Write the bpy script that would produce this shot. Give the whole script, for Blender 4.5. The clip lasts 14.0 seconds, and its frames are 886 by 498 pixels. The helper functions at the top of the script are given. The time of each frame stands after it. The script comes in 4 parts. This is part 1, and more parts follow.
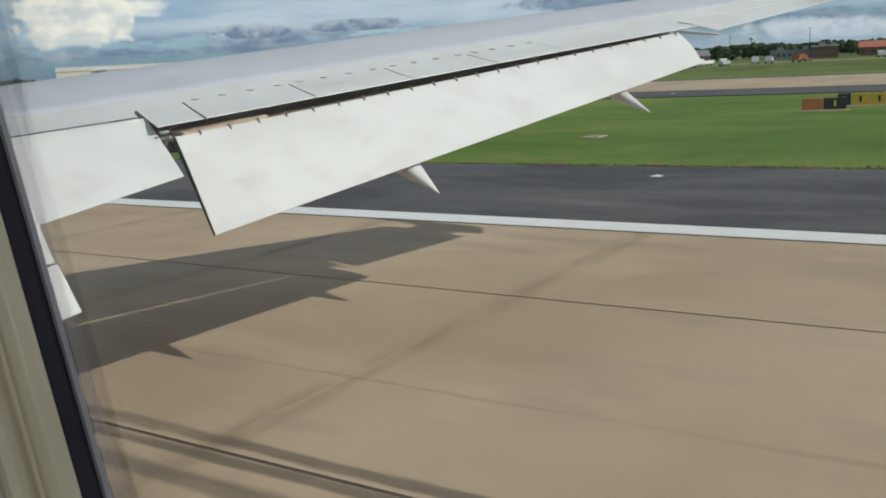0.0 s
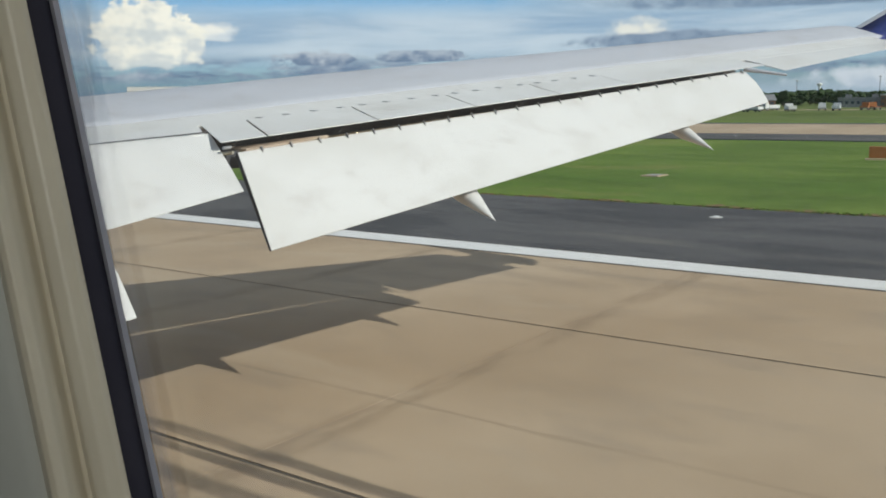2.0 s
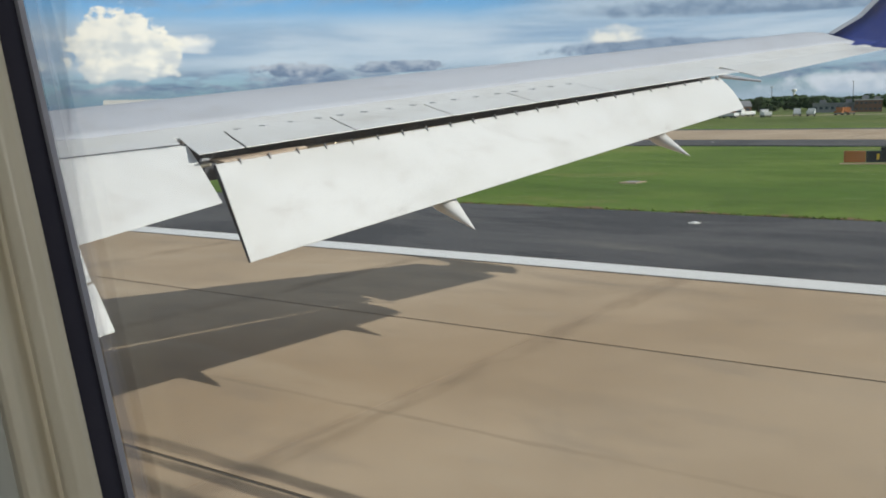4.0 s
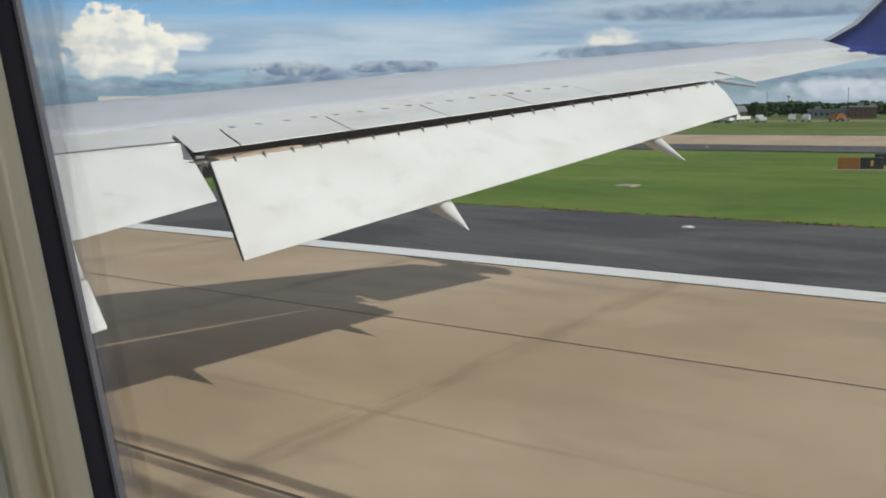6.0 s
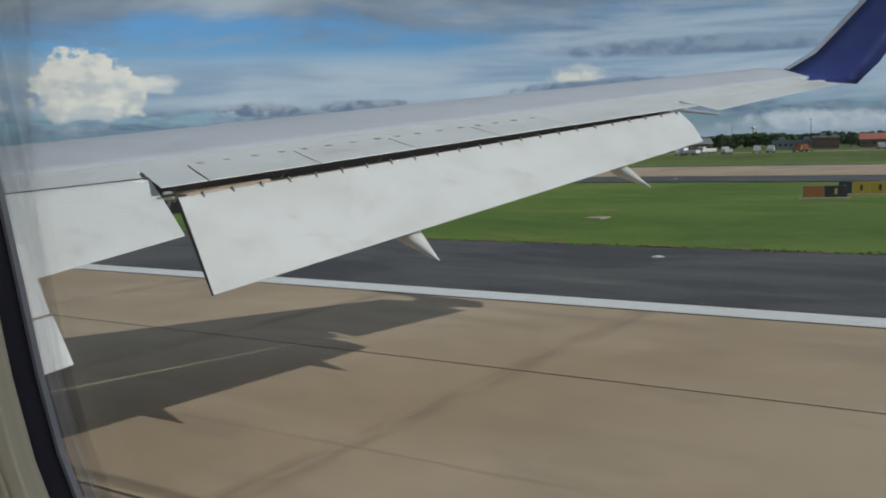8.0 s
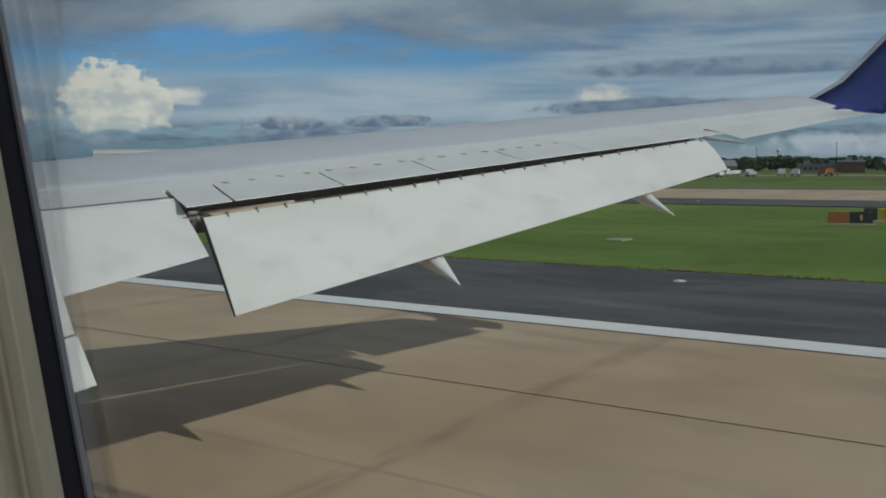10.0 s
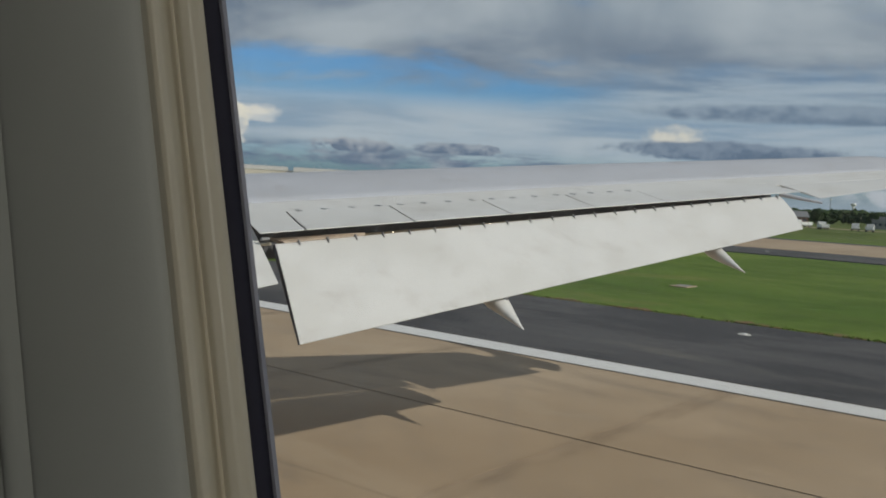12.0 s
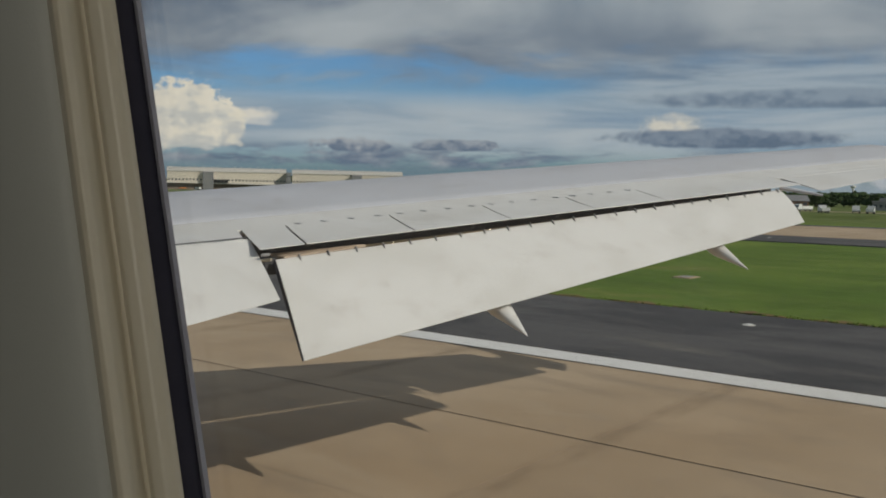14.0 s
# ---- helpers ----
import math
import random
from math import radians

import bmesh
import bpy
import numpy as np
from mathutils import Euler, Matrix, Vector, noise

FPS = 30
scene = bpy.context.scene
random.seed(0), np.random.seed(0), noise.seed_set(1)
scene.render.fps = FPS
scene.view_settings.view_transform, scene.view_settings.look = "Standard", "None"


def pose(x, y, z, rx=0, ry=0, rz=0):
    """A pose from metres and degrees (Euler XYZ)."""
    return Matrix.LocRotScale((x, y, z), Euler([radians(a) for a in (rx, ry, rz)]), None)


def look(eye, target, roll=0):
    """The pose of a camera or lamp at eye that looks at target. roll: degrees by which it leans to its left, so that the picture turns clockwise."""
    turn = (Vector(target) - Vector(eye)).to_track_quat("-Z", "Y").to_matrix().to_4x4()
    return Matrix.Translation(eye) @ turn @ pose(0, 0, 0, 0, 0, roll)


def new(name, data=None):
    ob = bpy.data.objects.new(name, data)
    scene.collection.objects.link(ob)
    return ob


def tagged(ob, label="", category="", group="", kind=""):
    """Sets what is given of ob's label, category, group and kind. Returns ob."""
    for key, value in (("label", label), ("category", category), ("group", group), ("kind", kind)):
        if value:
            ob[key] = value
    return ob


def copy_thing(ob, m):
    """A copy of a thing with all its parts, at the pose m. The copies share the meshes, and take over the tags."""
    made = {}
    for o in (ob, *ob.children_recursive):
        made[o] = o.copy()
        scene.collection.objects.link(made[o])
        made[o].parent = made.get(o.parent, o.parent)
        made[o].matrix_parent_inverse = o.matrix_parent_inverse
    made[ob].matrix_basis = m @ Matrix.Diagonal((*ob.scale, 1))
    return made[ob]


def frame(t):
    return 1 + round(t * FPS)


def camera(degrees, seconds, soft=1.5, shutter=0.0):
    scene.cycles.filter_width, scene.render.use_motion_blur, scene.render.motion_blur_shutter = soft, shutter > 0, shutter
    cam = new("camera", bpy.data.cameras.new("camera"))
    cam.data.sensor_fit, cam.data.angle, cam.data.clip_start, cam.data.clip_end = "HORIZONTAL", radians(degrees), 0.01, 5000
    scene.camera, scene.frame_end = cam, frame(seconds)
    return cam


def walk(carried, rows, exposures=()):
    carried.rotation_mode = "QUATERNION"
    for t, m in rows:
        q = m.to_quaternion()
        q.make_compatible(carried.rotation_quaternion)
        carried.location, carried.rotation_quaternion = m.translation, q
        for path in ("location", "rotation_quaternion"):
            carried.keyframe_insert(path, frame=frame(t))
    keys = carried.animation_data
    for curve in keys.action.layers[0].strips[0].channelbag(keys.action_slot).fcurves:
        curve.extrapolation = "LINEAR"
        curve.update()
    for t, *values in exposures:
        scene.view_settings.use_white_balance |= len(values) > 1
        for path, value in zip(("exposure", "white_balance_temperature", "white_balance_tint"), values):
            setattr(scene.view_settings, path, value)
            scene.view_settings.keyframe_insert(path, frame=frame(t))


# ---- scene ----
cam = camera(51.1, 14.0, soft=1.8)
PATH = [
    (0, pose(-0.004, -0.005, 4.154, 78.90, 2.91, -57.73)),
    (0.5, pose(0.000, -0.001, 4.128, 79.34, 1.98, -56.69)),
    (1, pose(0.001, -0.011, 4.053, 80.17, 1.02, -55.20)),
    (1.5, pose(0.022, 0.002, 3.970, 81.58, 0.55, -54.50)),
    (2, pose(0.015, 0.013, 4.076, 80.99, 0.69, -53.98)),
    (2.5, pose(0.006, 0.009, 4.139, 81.45, 1.18, -53.87)),
    (3, pose(0.012, 0.002, 4.068, 81.48, 1.75, -55.04)),
    (5.5, pose(0.010, 0.002, 4.079, 81.64, 0.87, -55.44)),
    (6, pose(0.013, 0.005, 4.071, 81.60, 0.52, -55.55)),
    (6.5, pose(0.001, -0.000, 4.130, 81.46, -0.03, -55.21)),
    (7, pose(0.009, -0.021, 4.023, 81.94, 1.35, -56.95)),
    (7.5, pose(0.022, -0.014, 3.937, 83.33, 0.79, -57.63)),
    (8, pose(0.007, -0.034, 3.990, 83.86, 1.56, -57.38)),
    (10.5, pose(-0.022, -0.025, 4.152, 85.73, -0.46, -55.07)),
    (11, pose(-0.051, 0.016, 4.215, 89.27, -0.80, -54.77)),
    (11.5, pose(-0.071, 0.019, 4.230, 88.05, -0.33, -52.32)),
    (12, pose(-0.071, 0.027, 4.250, 86.57, -3.32, -51.94)),
    (12.5, pose(-0.064, 0.023, 4.221, 88.83, 0.60, -50.65)),
    (13, pose(-0.086, 0.009, 4.329, 87.46, -2.63, -49.97)),
    (13.5, pose(-0.024, 0.055, 4.353, 86.84, -1.57, -52.46)),
    (14, pose(-0.029, 0.061, 4.408, 86.37, -1.25, -51.98)),
]
EXPOSURES = [(0, 0.02, 6400, 6), (1.5, 0.10, 6400, 6), (3, 0.16, 6400, 7), (5.5, 0.03, 6450, 8), (6.5, 0.10, 6500, 8), (7.5, -0.24, 6350, 8), (8, -0.42, 6150, 6),
             (10.5, -0.58, 6230, 3), (11.5, -0.48, 6450, 7), (12, -0.36, 6600, 8), (12.5, -0.12, 6800, 9), (13, -0.26, 6850, 9), (14, -0.46, 6900, 9)]
walk(cam, PATH, EXPOSURES)

# ---- light ----
SUN_AZ, SUN_EL = 172.0, 31.0      # degrees clockwise from straight ahead, and above the horizon
sun_dir = Vector((math.sin(radians(SUN_AZ)) * math.cos(radians(SUN_EL)), math.cos(radians(SUN_AZ)) * math.cos(radians(SUN_EL)), math.sin(radians(SUN_EL))))
sun = new("sun", bpy.data.lights.new("sun", "SUN"))
sun.data.energy, sun.data.angle, sun.data.color = 3.45, radians(0.6), (1.0, 0.955, 0.865)
sun.matrix_world = look(sun_dir * 100, (0, 0, 0))


class Nodes:
    """Short writing for node trees: each call adds a node and returns its output."""
    def __init__(self, tree):
        self.t = tree
        tree.nodes.clear()

    def put(self, node, socket, v):
        if v is None:
            return
        if isinstance(v, bpy.types.NodeSocket):
            self.t.links.new(v, node.inputs[socket])
        else:
            node.inputs[socket].default_value = v

    def node(self, kind, out=0, ins=(), **props):
        n = self.t.nodes.new(kind)
        for k, v in props.items():
            setattr(n, k, v)
        for k, v in dict(ins).items():
            self.put(n, k, v)
        return n.outputs[out]

    def math(self, op, a, b=None, c=None, clamp=False):
        n = self.t.nodes.new("ShaderNodeMath")
        n.operation, n.use_clamp = op, clamp
        for i, v in enumerate((a, b, c)):
            self.put(n, i, v)
        return n.outputs[0]

    def ramp(self, v, stops):
        n = self.t.nodes.new("ShaderNodeValToRGB")
        e = n.color_ramp.elements
        while len(e) < len(stops):
            e.new(0.5)
        for el, (p, c) in zip(e, stops):
            el.position, el.color = p, (*c, 1) if len(c) == 3 else c
        self.put(n, 0, v)
        return n.outputs[0]

    def band(self, v, a, b, lo=0.0, hi=1.0):
        """Smooth step of v from a to b."""
        n = self.t.nodes.new("ShaderNodeMapRange")
        n.interpolation_type = "SMOOTHSTEP"
        for k, x in zip(range(5), (v, a, b, lo, hi)):
            self.put(n, k, x)
        return n.outputs[0]

    def mix(self, f, a, b, blend="MIX"):
        n = self.t.nodes.new("ShaderNodeMix")
        n.data_type, n.blend_type = "RGBA", blend
        self.put(n, 0, f)
        for k, v in ((6, a), (7, b)):
            self.put(n, k, (*v, 1) if isinstance(v, tuple) and len(v) == 3 else v)
        return n.outputs[2]

    def noise(self, vec, scale, detail=4, rough=0.55, distort=0.0):
        return self.node("ShaderNodeTexNoise", 0, {"Vector": vec, "Scale": scale, "Detail": detail, "Roughness": rough, "Distortion": distort})

    def stretch(self, vec, x, y, z):
        return self.node("ShaderNodeMapping", 0, {"Vector": vec, "Scale": (x, y, z)})


def build_sky():
    world = bpy.data.worlds.new("sky")
    scene.world, world.use_nodes = world, True
    g = Nodes(world.node_tree)
    d = g.node("ShaderNodeTexCoord", 0)
    sep = g.t.nodes.new("ShaderNodeSeparateXYZ")
    g.put(sep, 0, d)
    az = g.math("MULTIPLY", g.math("ARCTAN2", sep.outputs[0], sep.outputs[1]), 57.2958)
    el = g.math("MULTIPLY", g.math("ARCSINE", sep.outputs[2]), 57.2958)
    sky = g.node("ShaderNodeTexSky", 0, sky_type="NISHITA", sun_disc=False, sun_elevation=radians(SUN_EL), sun_rotation=radians(SUN_AZ), air_density=1.2, dust_density=1.0, ozone_density=2.0)
    col = g.mix(1.0, sky, (0.050, 0.085, 0.136), "MULTIPLY")

    def angles(sx, sy, ox=0.0):
        c = g.t.nodes.new("ShaderNodeCombineXYZ")
        g.put(c, 0, g.math("MULTIPLY_ADD", az, sx, ox))
        g.put(c, 1, g.math("MULTIPLY", el, sy))
        g.put(c, 2, ox)
        return c.outputs[0]

    fine = g.noise(angles(0.35, 0.8, 3.1), 1.0, 6, 0.6)
    mid = g.noise(angles(0.09, 0.36, 8.3), 1.0, 7, 0.62, 0.4)
    wide = g.noise(angles(0.035, 0.12, 1.7), 1.0, 6, 0.55, 0.3)
    streak = g.noise(angles(0.07, 0.62, 13.7), 1.0, 6, 0.58, 0.3)
    # pale veil in the middle heights
    veil = g.math("MULTIPLY", g.math("MULTIPLY", g.band(el, 1.0, 3.2), g.band(el, 6.6, 4.6)), g.band(mid, 0.16, 0.42))
    col = g.mix(g.math("MULTIPLY", veil, 0.92), col, g.mix(g.band(streak, 0.30, 0.68), (0.29, 0.41, 0.56), (0.57, 0.65, 0.73)))
    # grey deck above, broken at its lower edge
    edge_el = g.math("MULTIPLY_ADD", g.math("SUBTRACT", mid, 0.5), 7.0, el)
    deck = g.math("MULTIPLY", g.band(edge_el, 6.4, 8.6), g.band(wide, 0.22, 0.42))
    mass = g.noise(angles(0.075, 0.17, 23.0), 1.0, 5, 0.5, 0.5)
    deck_col = g.ramp(g.math("ADD", g.math("ADD", g.math("MULTIPLY", wide, 0.38), g.math("MULTIPLY", mid, 0.12)), g.math("MULTIPLY", mass, 0.55)), [(0.36, (0.115, 0.165, 0.245)), (0.50, (0.21, 0.275, 0.37)), (0.64, (0.50, 0.565, 0.63))])
    deck_col = g.mix(g.math("MULTIPLY", g.math("MULTIPLY", g.band(el, 8.0, 12.5), g.band(g.math("MULTIPLY_ADD", wide, 30.0, az), 52, 74)), 0.85), deck_col, g.mix(g.band(mass, 0.32, 0.62), (0.34, 0.42, 0.51), (0.58, 0.65, 0.71)))
    col = g.mix(deck, col, deck_col)
    # pale streaked layer over the farther side
    side = g.math("MULTIPLY", g.math("MULTIPLY", g.band(g.math("MULTIPLY_ADD", mid, 9.0, az), 60, 69), g.band(el, 4.6, 6.0)), g.band(el, 9.5, 7.0))
    col = g.mix(g.math("MULTIPLY", side, 0.85), col, g.mix(g.band(streak, 0.36, 0.62), (0.22, 0.31, 0.43), (0.48, 0.565, 0.65)))
    # overhead cloud, out of view, toned to set how dark the shadows fall
    col = g.mix(g.math("MULTIPLY", g.band(el, 17.0, 34.0), 0.85), col, g.mix(g.band(wide, 0.35, 0.65), (0.16, 0.205, 0.275), (0.36, 0.38, 0.41)))
    # slate bars of cloud low over the horizon
    low = g.noise(angles(0.22, 1.1, 5.2), 1.0, 7, 0.6)
    bars = g.math("MULTIPLY", g.math("MULTIPLY", g.band(el, 0.9, 1.7), g.band(el, 3.1, 2.0)), g.band(low, 0.40, 0.56))
    col = g.mix(g.math("MULTIPLY", bars, 0.93), col, g.mix(g.band(fine, 0.4, 0.75), (0.15, 0.21, 0.32), (0.46, 0.51, 0.58)))
    haze = g.band(el, 1.8, 0.2)
    col = g.mix(g.math("MULTIPLY", haze, 0.85), col, g.mix(g.band(az, 58, 74), (0.165, 0.245, 0.375), (0.40, 0.49, 0.59)))

    def heap(col, az0, el0, wa, we, tint, shade, wob=0.55, soft=0.35, seed=0.0):
        """One heaped cloud: a lumpy blot with lit tops and a flat base."""
        lump = g.noise(angles(0.62, 0.85, 11.0 + seed), 1.0, 6, 0.6)
        u = g.math("DIVIDE", g.math("SUBTRACT", az, az0), wa)
        v = g.math("DIVIDE", g.math("SUBTRACT", el, el0), we)
        r = g.math("SQRT", g.math("ADD", g.math("MULTIPLY", u, u), g.math("MULTIPLY", v, v)))
        puffs = g.noise(angles(1.1, 1.5, 31.0 + seed), 1.0, 8, 0.6)
        glow = g.noise(angles(0.8, 1.1, 51.0 + seed), 1.0, 7, 0.58)
        r = g.math("ADD", r, g.math("MULTIPLY", g.math("SUBTRACT", lump, 0.5), -2.6 * wob))
        r = g.math("ADD", r, g.math("MULTIPLY", g.math("SUBTRACT", puffs, 0.5), -0.9 * wob))
        m = g.math("MULTIPLY", g.band(r, 0.955 + soft / 2, 0.955 - soft / 2), g.band(g.math("ADD", v, g.math("MULTIPLY", g.math("SUBTRACT", puffs, 0.5), 0.5)), -1.0, -0.70))
        lit = g.math("ADD", g.math("MULTIPLY", glow, 0.8), g.math("MULTIPLY", g.math("ADD", v, 1.0), 0.10))
        c = g.mix(g.band(lit, 0.38, 0.60), shade, tint)
        return g.mix(m, col, c)

    col = heap(col, 39.9, 4.15, 1.7, 0.55, (0.90, 0.88, 0.82), (0.66, 0.71, 0.75), wob=0.7, soft=0.8, seed=17.0)
    col = heap(col, 38.2, 3.6, 1.9, 1.45, (0.97, 0.93, 0.81), (0.66, 0.69, 0.70), wob=0.5, soft=0.2, seed=13.0)
    col = heap(col, 36.4, 4.0, 2.7, 2.2, (0.99, 0.95, 0.84), (0.68, 0.71, 0.71), wob=0.5, soft=0.15)
    col = heap(col, 30.5, 3.2, 1.6, 1.1, (1.0, 0.94, 0.84), (0.74, 0.72, 0.66), seed=3.0)
    col = heap(col, 65.8, 3.95, 1.7, 0.75, (0.80, 0.79, 0.73), (0.56, 0.61, 0.66), wob=0.75, soft=0.9, seed=5.0)
    col = heap(col, 74.0, 5.65, 10.0, 0.62, (0.32, 0.41, 0.52), (0.205, 0.285, 0.395), wob=0.28, soft=0.5, seed=7.0)
    col = heap(col, 68.6, 3.35, 6.6, 0.62, (0.27, 0.345, 0.45), (0.15, 0.215, 0.315), wob=0.35, soft=0.35, seed=9.0)
    col = heap(col, 79.5, 1.0, 4.5, 0.6, (0.58, 0.63, 0.69), (0.44, 0.51, 0.60), wob=0.8, soft=0.7, seed=25.0)
    col = heap(col, 46.5, 2.65, 2.4, 0.50, (0.46, 0.51, 0.58), (0.18, 0.245, 0.35), wob=0.8, soft=0.3, seed=29.0)
    col = heap(col, 52.5, 2.75, 3.0, 0.40, (0.40, 0.46, 0.54), (0.17, 0.235, 0.34), wob=0.8, soft=0.3, seed=33.0)
    below = g.band(el, -0.4, 0.0)
    col = g.mix(below, (0.14, 0.16, 0.14), col)
    out = g.t.nodes.new("ShaderNodeOutputWorld")
    g.t.links.new(g.node("ShaderNodeBackground", 0, {"Color": col, "Strength": 0.97}), out.inputs[0])


build_sky()


# ---- materials ----
def material(name, make):
    """A surface; make(g) returns colour, roughness, bump height, bump strength, metallic."""
    m = bpy.data.materials.new(name)
    m.use_nodes = True
    g = Nodes(m.node_tree)
    got = dict(rough=0.6, height=None, bump=0.2, dist=0.01, metal=0.0, coat=0.0, spec=0.5, alpha=1.0)
    got.update(make(g))
    b = g.t.nodes.new("ShaderNodeBsdfPrincipled")
    c = got["color"]
    g.put(b, "Base Color", (*c, 1) if isinstance(c, tuple) else c)
    g.put(b, "Roughness", got["rough"])
    g.put(b, "Metallic", got["metal"])
    g.put(b, "Coat Weight", got["coat"])
    g.put(b, "Specular IOR Level", got["spec"])
    if got["height"] is not None:
        n = g.t.nodes.new("ShaderNodeBump")
        g.put(n, "Strength", got["bump"])
        g.put(n, "Distance", got["dist"])
        g.put(n, "Height", got["height"])
        g.t.links.new(n.outputs[0], b.inputs["Normal"])
    o = g.t.nodes.new("ShaderNodeOutputMaterial")
    g.t.links.new(b.outputs[0], o.inputs[0])
    return m


def obj(g):
    return g.node("ShaderNodeTexCoord", 3)


def world_pos(g):
    return g.node("ShaderNodeNewGeometry", 0)


def paint(base, dirt, rough=0.38, scale=1.0, streak=0.25):
    def make(g):
        p = world_pos(g)
        blot = g.noise(p, 0.9 * scale, 5, 0.6)
        grime = g.noise(g.stretch(p, 6, 1.2, 2), 1.4 * scale, 5, 0.65)
        grain = g.noise(p, 60, 3, 0.5)
        scuff = g.noise(g.stretch(p, 1.6, 1.3, 2.2), 1.5 * scale, 8, 0.7)
        c = g.mix(g.math("MULTIPLY", g.band(blot, 0.40, 0.72), 0.42), base, dirt)
        c = g.mix(g.math("MULTIPLY", g.band(grime, 0.52, 0.8), streak), c, dirt)
        c = g.mix(g.math("MULTIPLY", g.band(scuff, 0.50, 0.74), streak * 1.5), c, g.mix(0.5, dirt, (0.25, 0.19, 0.16)))
        return dict(color=c, rough=g.band(blot, 0.2, 0.8, rough - 0.06, rough + 0.14), height=blot, bump=0.05, dist=0.02)
    return make


WHITE = material("white_aircraft_paint", paint((0.725, 0.724, 0.714), (0.56, 0.55, 0.52), 0.32))
GREY = material("pale_grey_wing_paint", paint((0.50, 0.52, 0.575), (0.41, 0.42, 0.455), 0.46, 0.8))
BLUE = material("deep_blue_paint", paint((0.018, 0.035, 0.19), (0.04, 0.055, 0.2), 0.35, 1.0, 0.1))
# near-black base carries the shade of the slot and gaps
DARK = material("near_black_metal", paint((0.055, 0.057, 0.066), (0.085, 0.078, 0.068), 0.6))
TAN = material("tan_primer", paint((0.50, 0.40, 0.31), (0.34, 0.25, 0.18), 0.5, 3.0, 0.5))
TUBE = material("bare_pipe_metal", lambda g: dict(color=g.mix(g.noise(world_pos(g), 9), (0.42, 0.36, 0.26), (0.62, 0.56, 0.44)), rough=0.35, metal=0.7))
HINGE = material("grey_painted_hinge", paint((0.33, 0.34, 0.37), (0.22, 0.22, 0.24), 0.5))
RUBBER = material("black_rubber_seal", lambda g: dict(color=g.mix(g.noise(obj(g), 40), (0.026, 0.026, 0.042), (0.044, 0.043, 0.060)), rough=0.75, spec=0.15, height=g.noise(obj(g), 300), bump=0.1, dist=0.001))
REVEAL = material("beige_moulded_plastic", lambda g: dict(color=g.mix(g.noise(obj(g), 14, 4), (0.58, 0.53, 0.42), (0.68, 0.63, 0.51)), rough=0.36, height=g.noise(obj(g), 420, 2), bump=0.12, dist=0.0006))
PANEL = material("grey_cabin_panel", lambda g: dict(color=g.mix(g.noise(obj(g), 6, 4), (0.41, 0.425, 0.40), (0.49, 0.505, 0.475)), rough=0.55, height=g.noise(obj(g), 500, 2), bump=0.15, dist=0.0006))
CABIN = material("dim_cabin_lining", lambda g: dict(color=g.mix(g.noise(obj(g), 2, 3), (0.30, 0.30, 0.30), (0.38, 0.37, 0.36)), rough=0.7))
EDGE_STRIP = material("clouded_pane_edge", lambda g: dict(color=g.mix(g.noise(obj(g), 30), (0.24, 0.24, 0.29), (0.38, 0.38, 0.43)), rough=0.3))


def pane_material():
    m = bpy.data.materials.new("hazy_dusty_acrylic")
    m.use_nodes = True
    g = Nodes(m.node_tree)
    dust = g.noise(obj(g), 9, 5, 0.6)
    smear = g.noise(g.stretch(obj(g), 1, 14, 2.5), 3.0, 4, 0.6)
    amount = g.math("ADD", g.band(dust, 0.35, 0.8, 0.010, 0.032), g.band(smear, 0.5, 0.8, 0.0, 0.025))
    clear = g.node("ShaderNodeBsdfTransparent", 0, {"Color": (0.975, 0.98, 0.98, 1)})
    # whitish film: smudges, plus an added haze that lifts the blacks
    film = g.node("ShaderNodeBsdfTranslucent", 0, {"Color": (0.85, 0.87, 0.9, 1)})
    gloss = g.node("ShaderNodeBsdfAnisotropic", 0, {"Roughness": 0.03})
    a = g.node("ShaderNodeMixShader", 0, {0: amount, 1: clear, 2: film})
    b = g.node("ShaderNodeMixShader", 0, {0: g.math("MULTIPLY", g.node("ShaderNodeFresnel", 0, {"IOR": 1.2}), 0.5), 1: a, 2: gloss})
    o = g.t.nodes.new("ShaderNodeOutputMaterial")
    g.t.links.new(b, o.inputs[0])
    return m


PANE = pane_material()


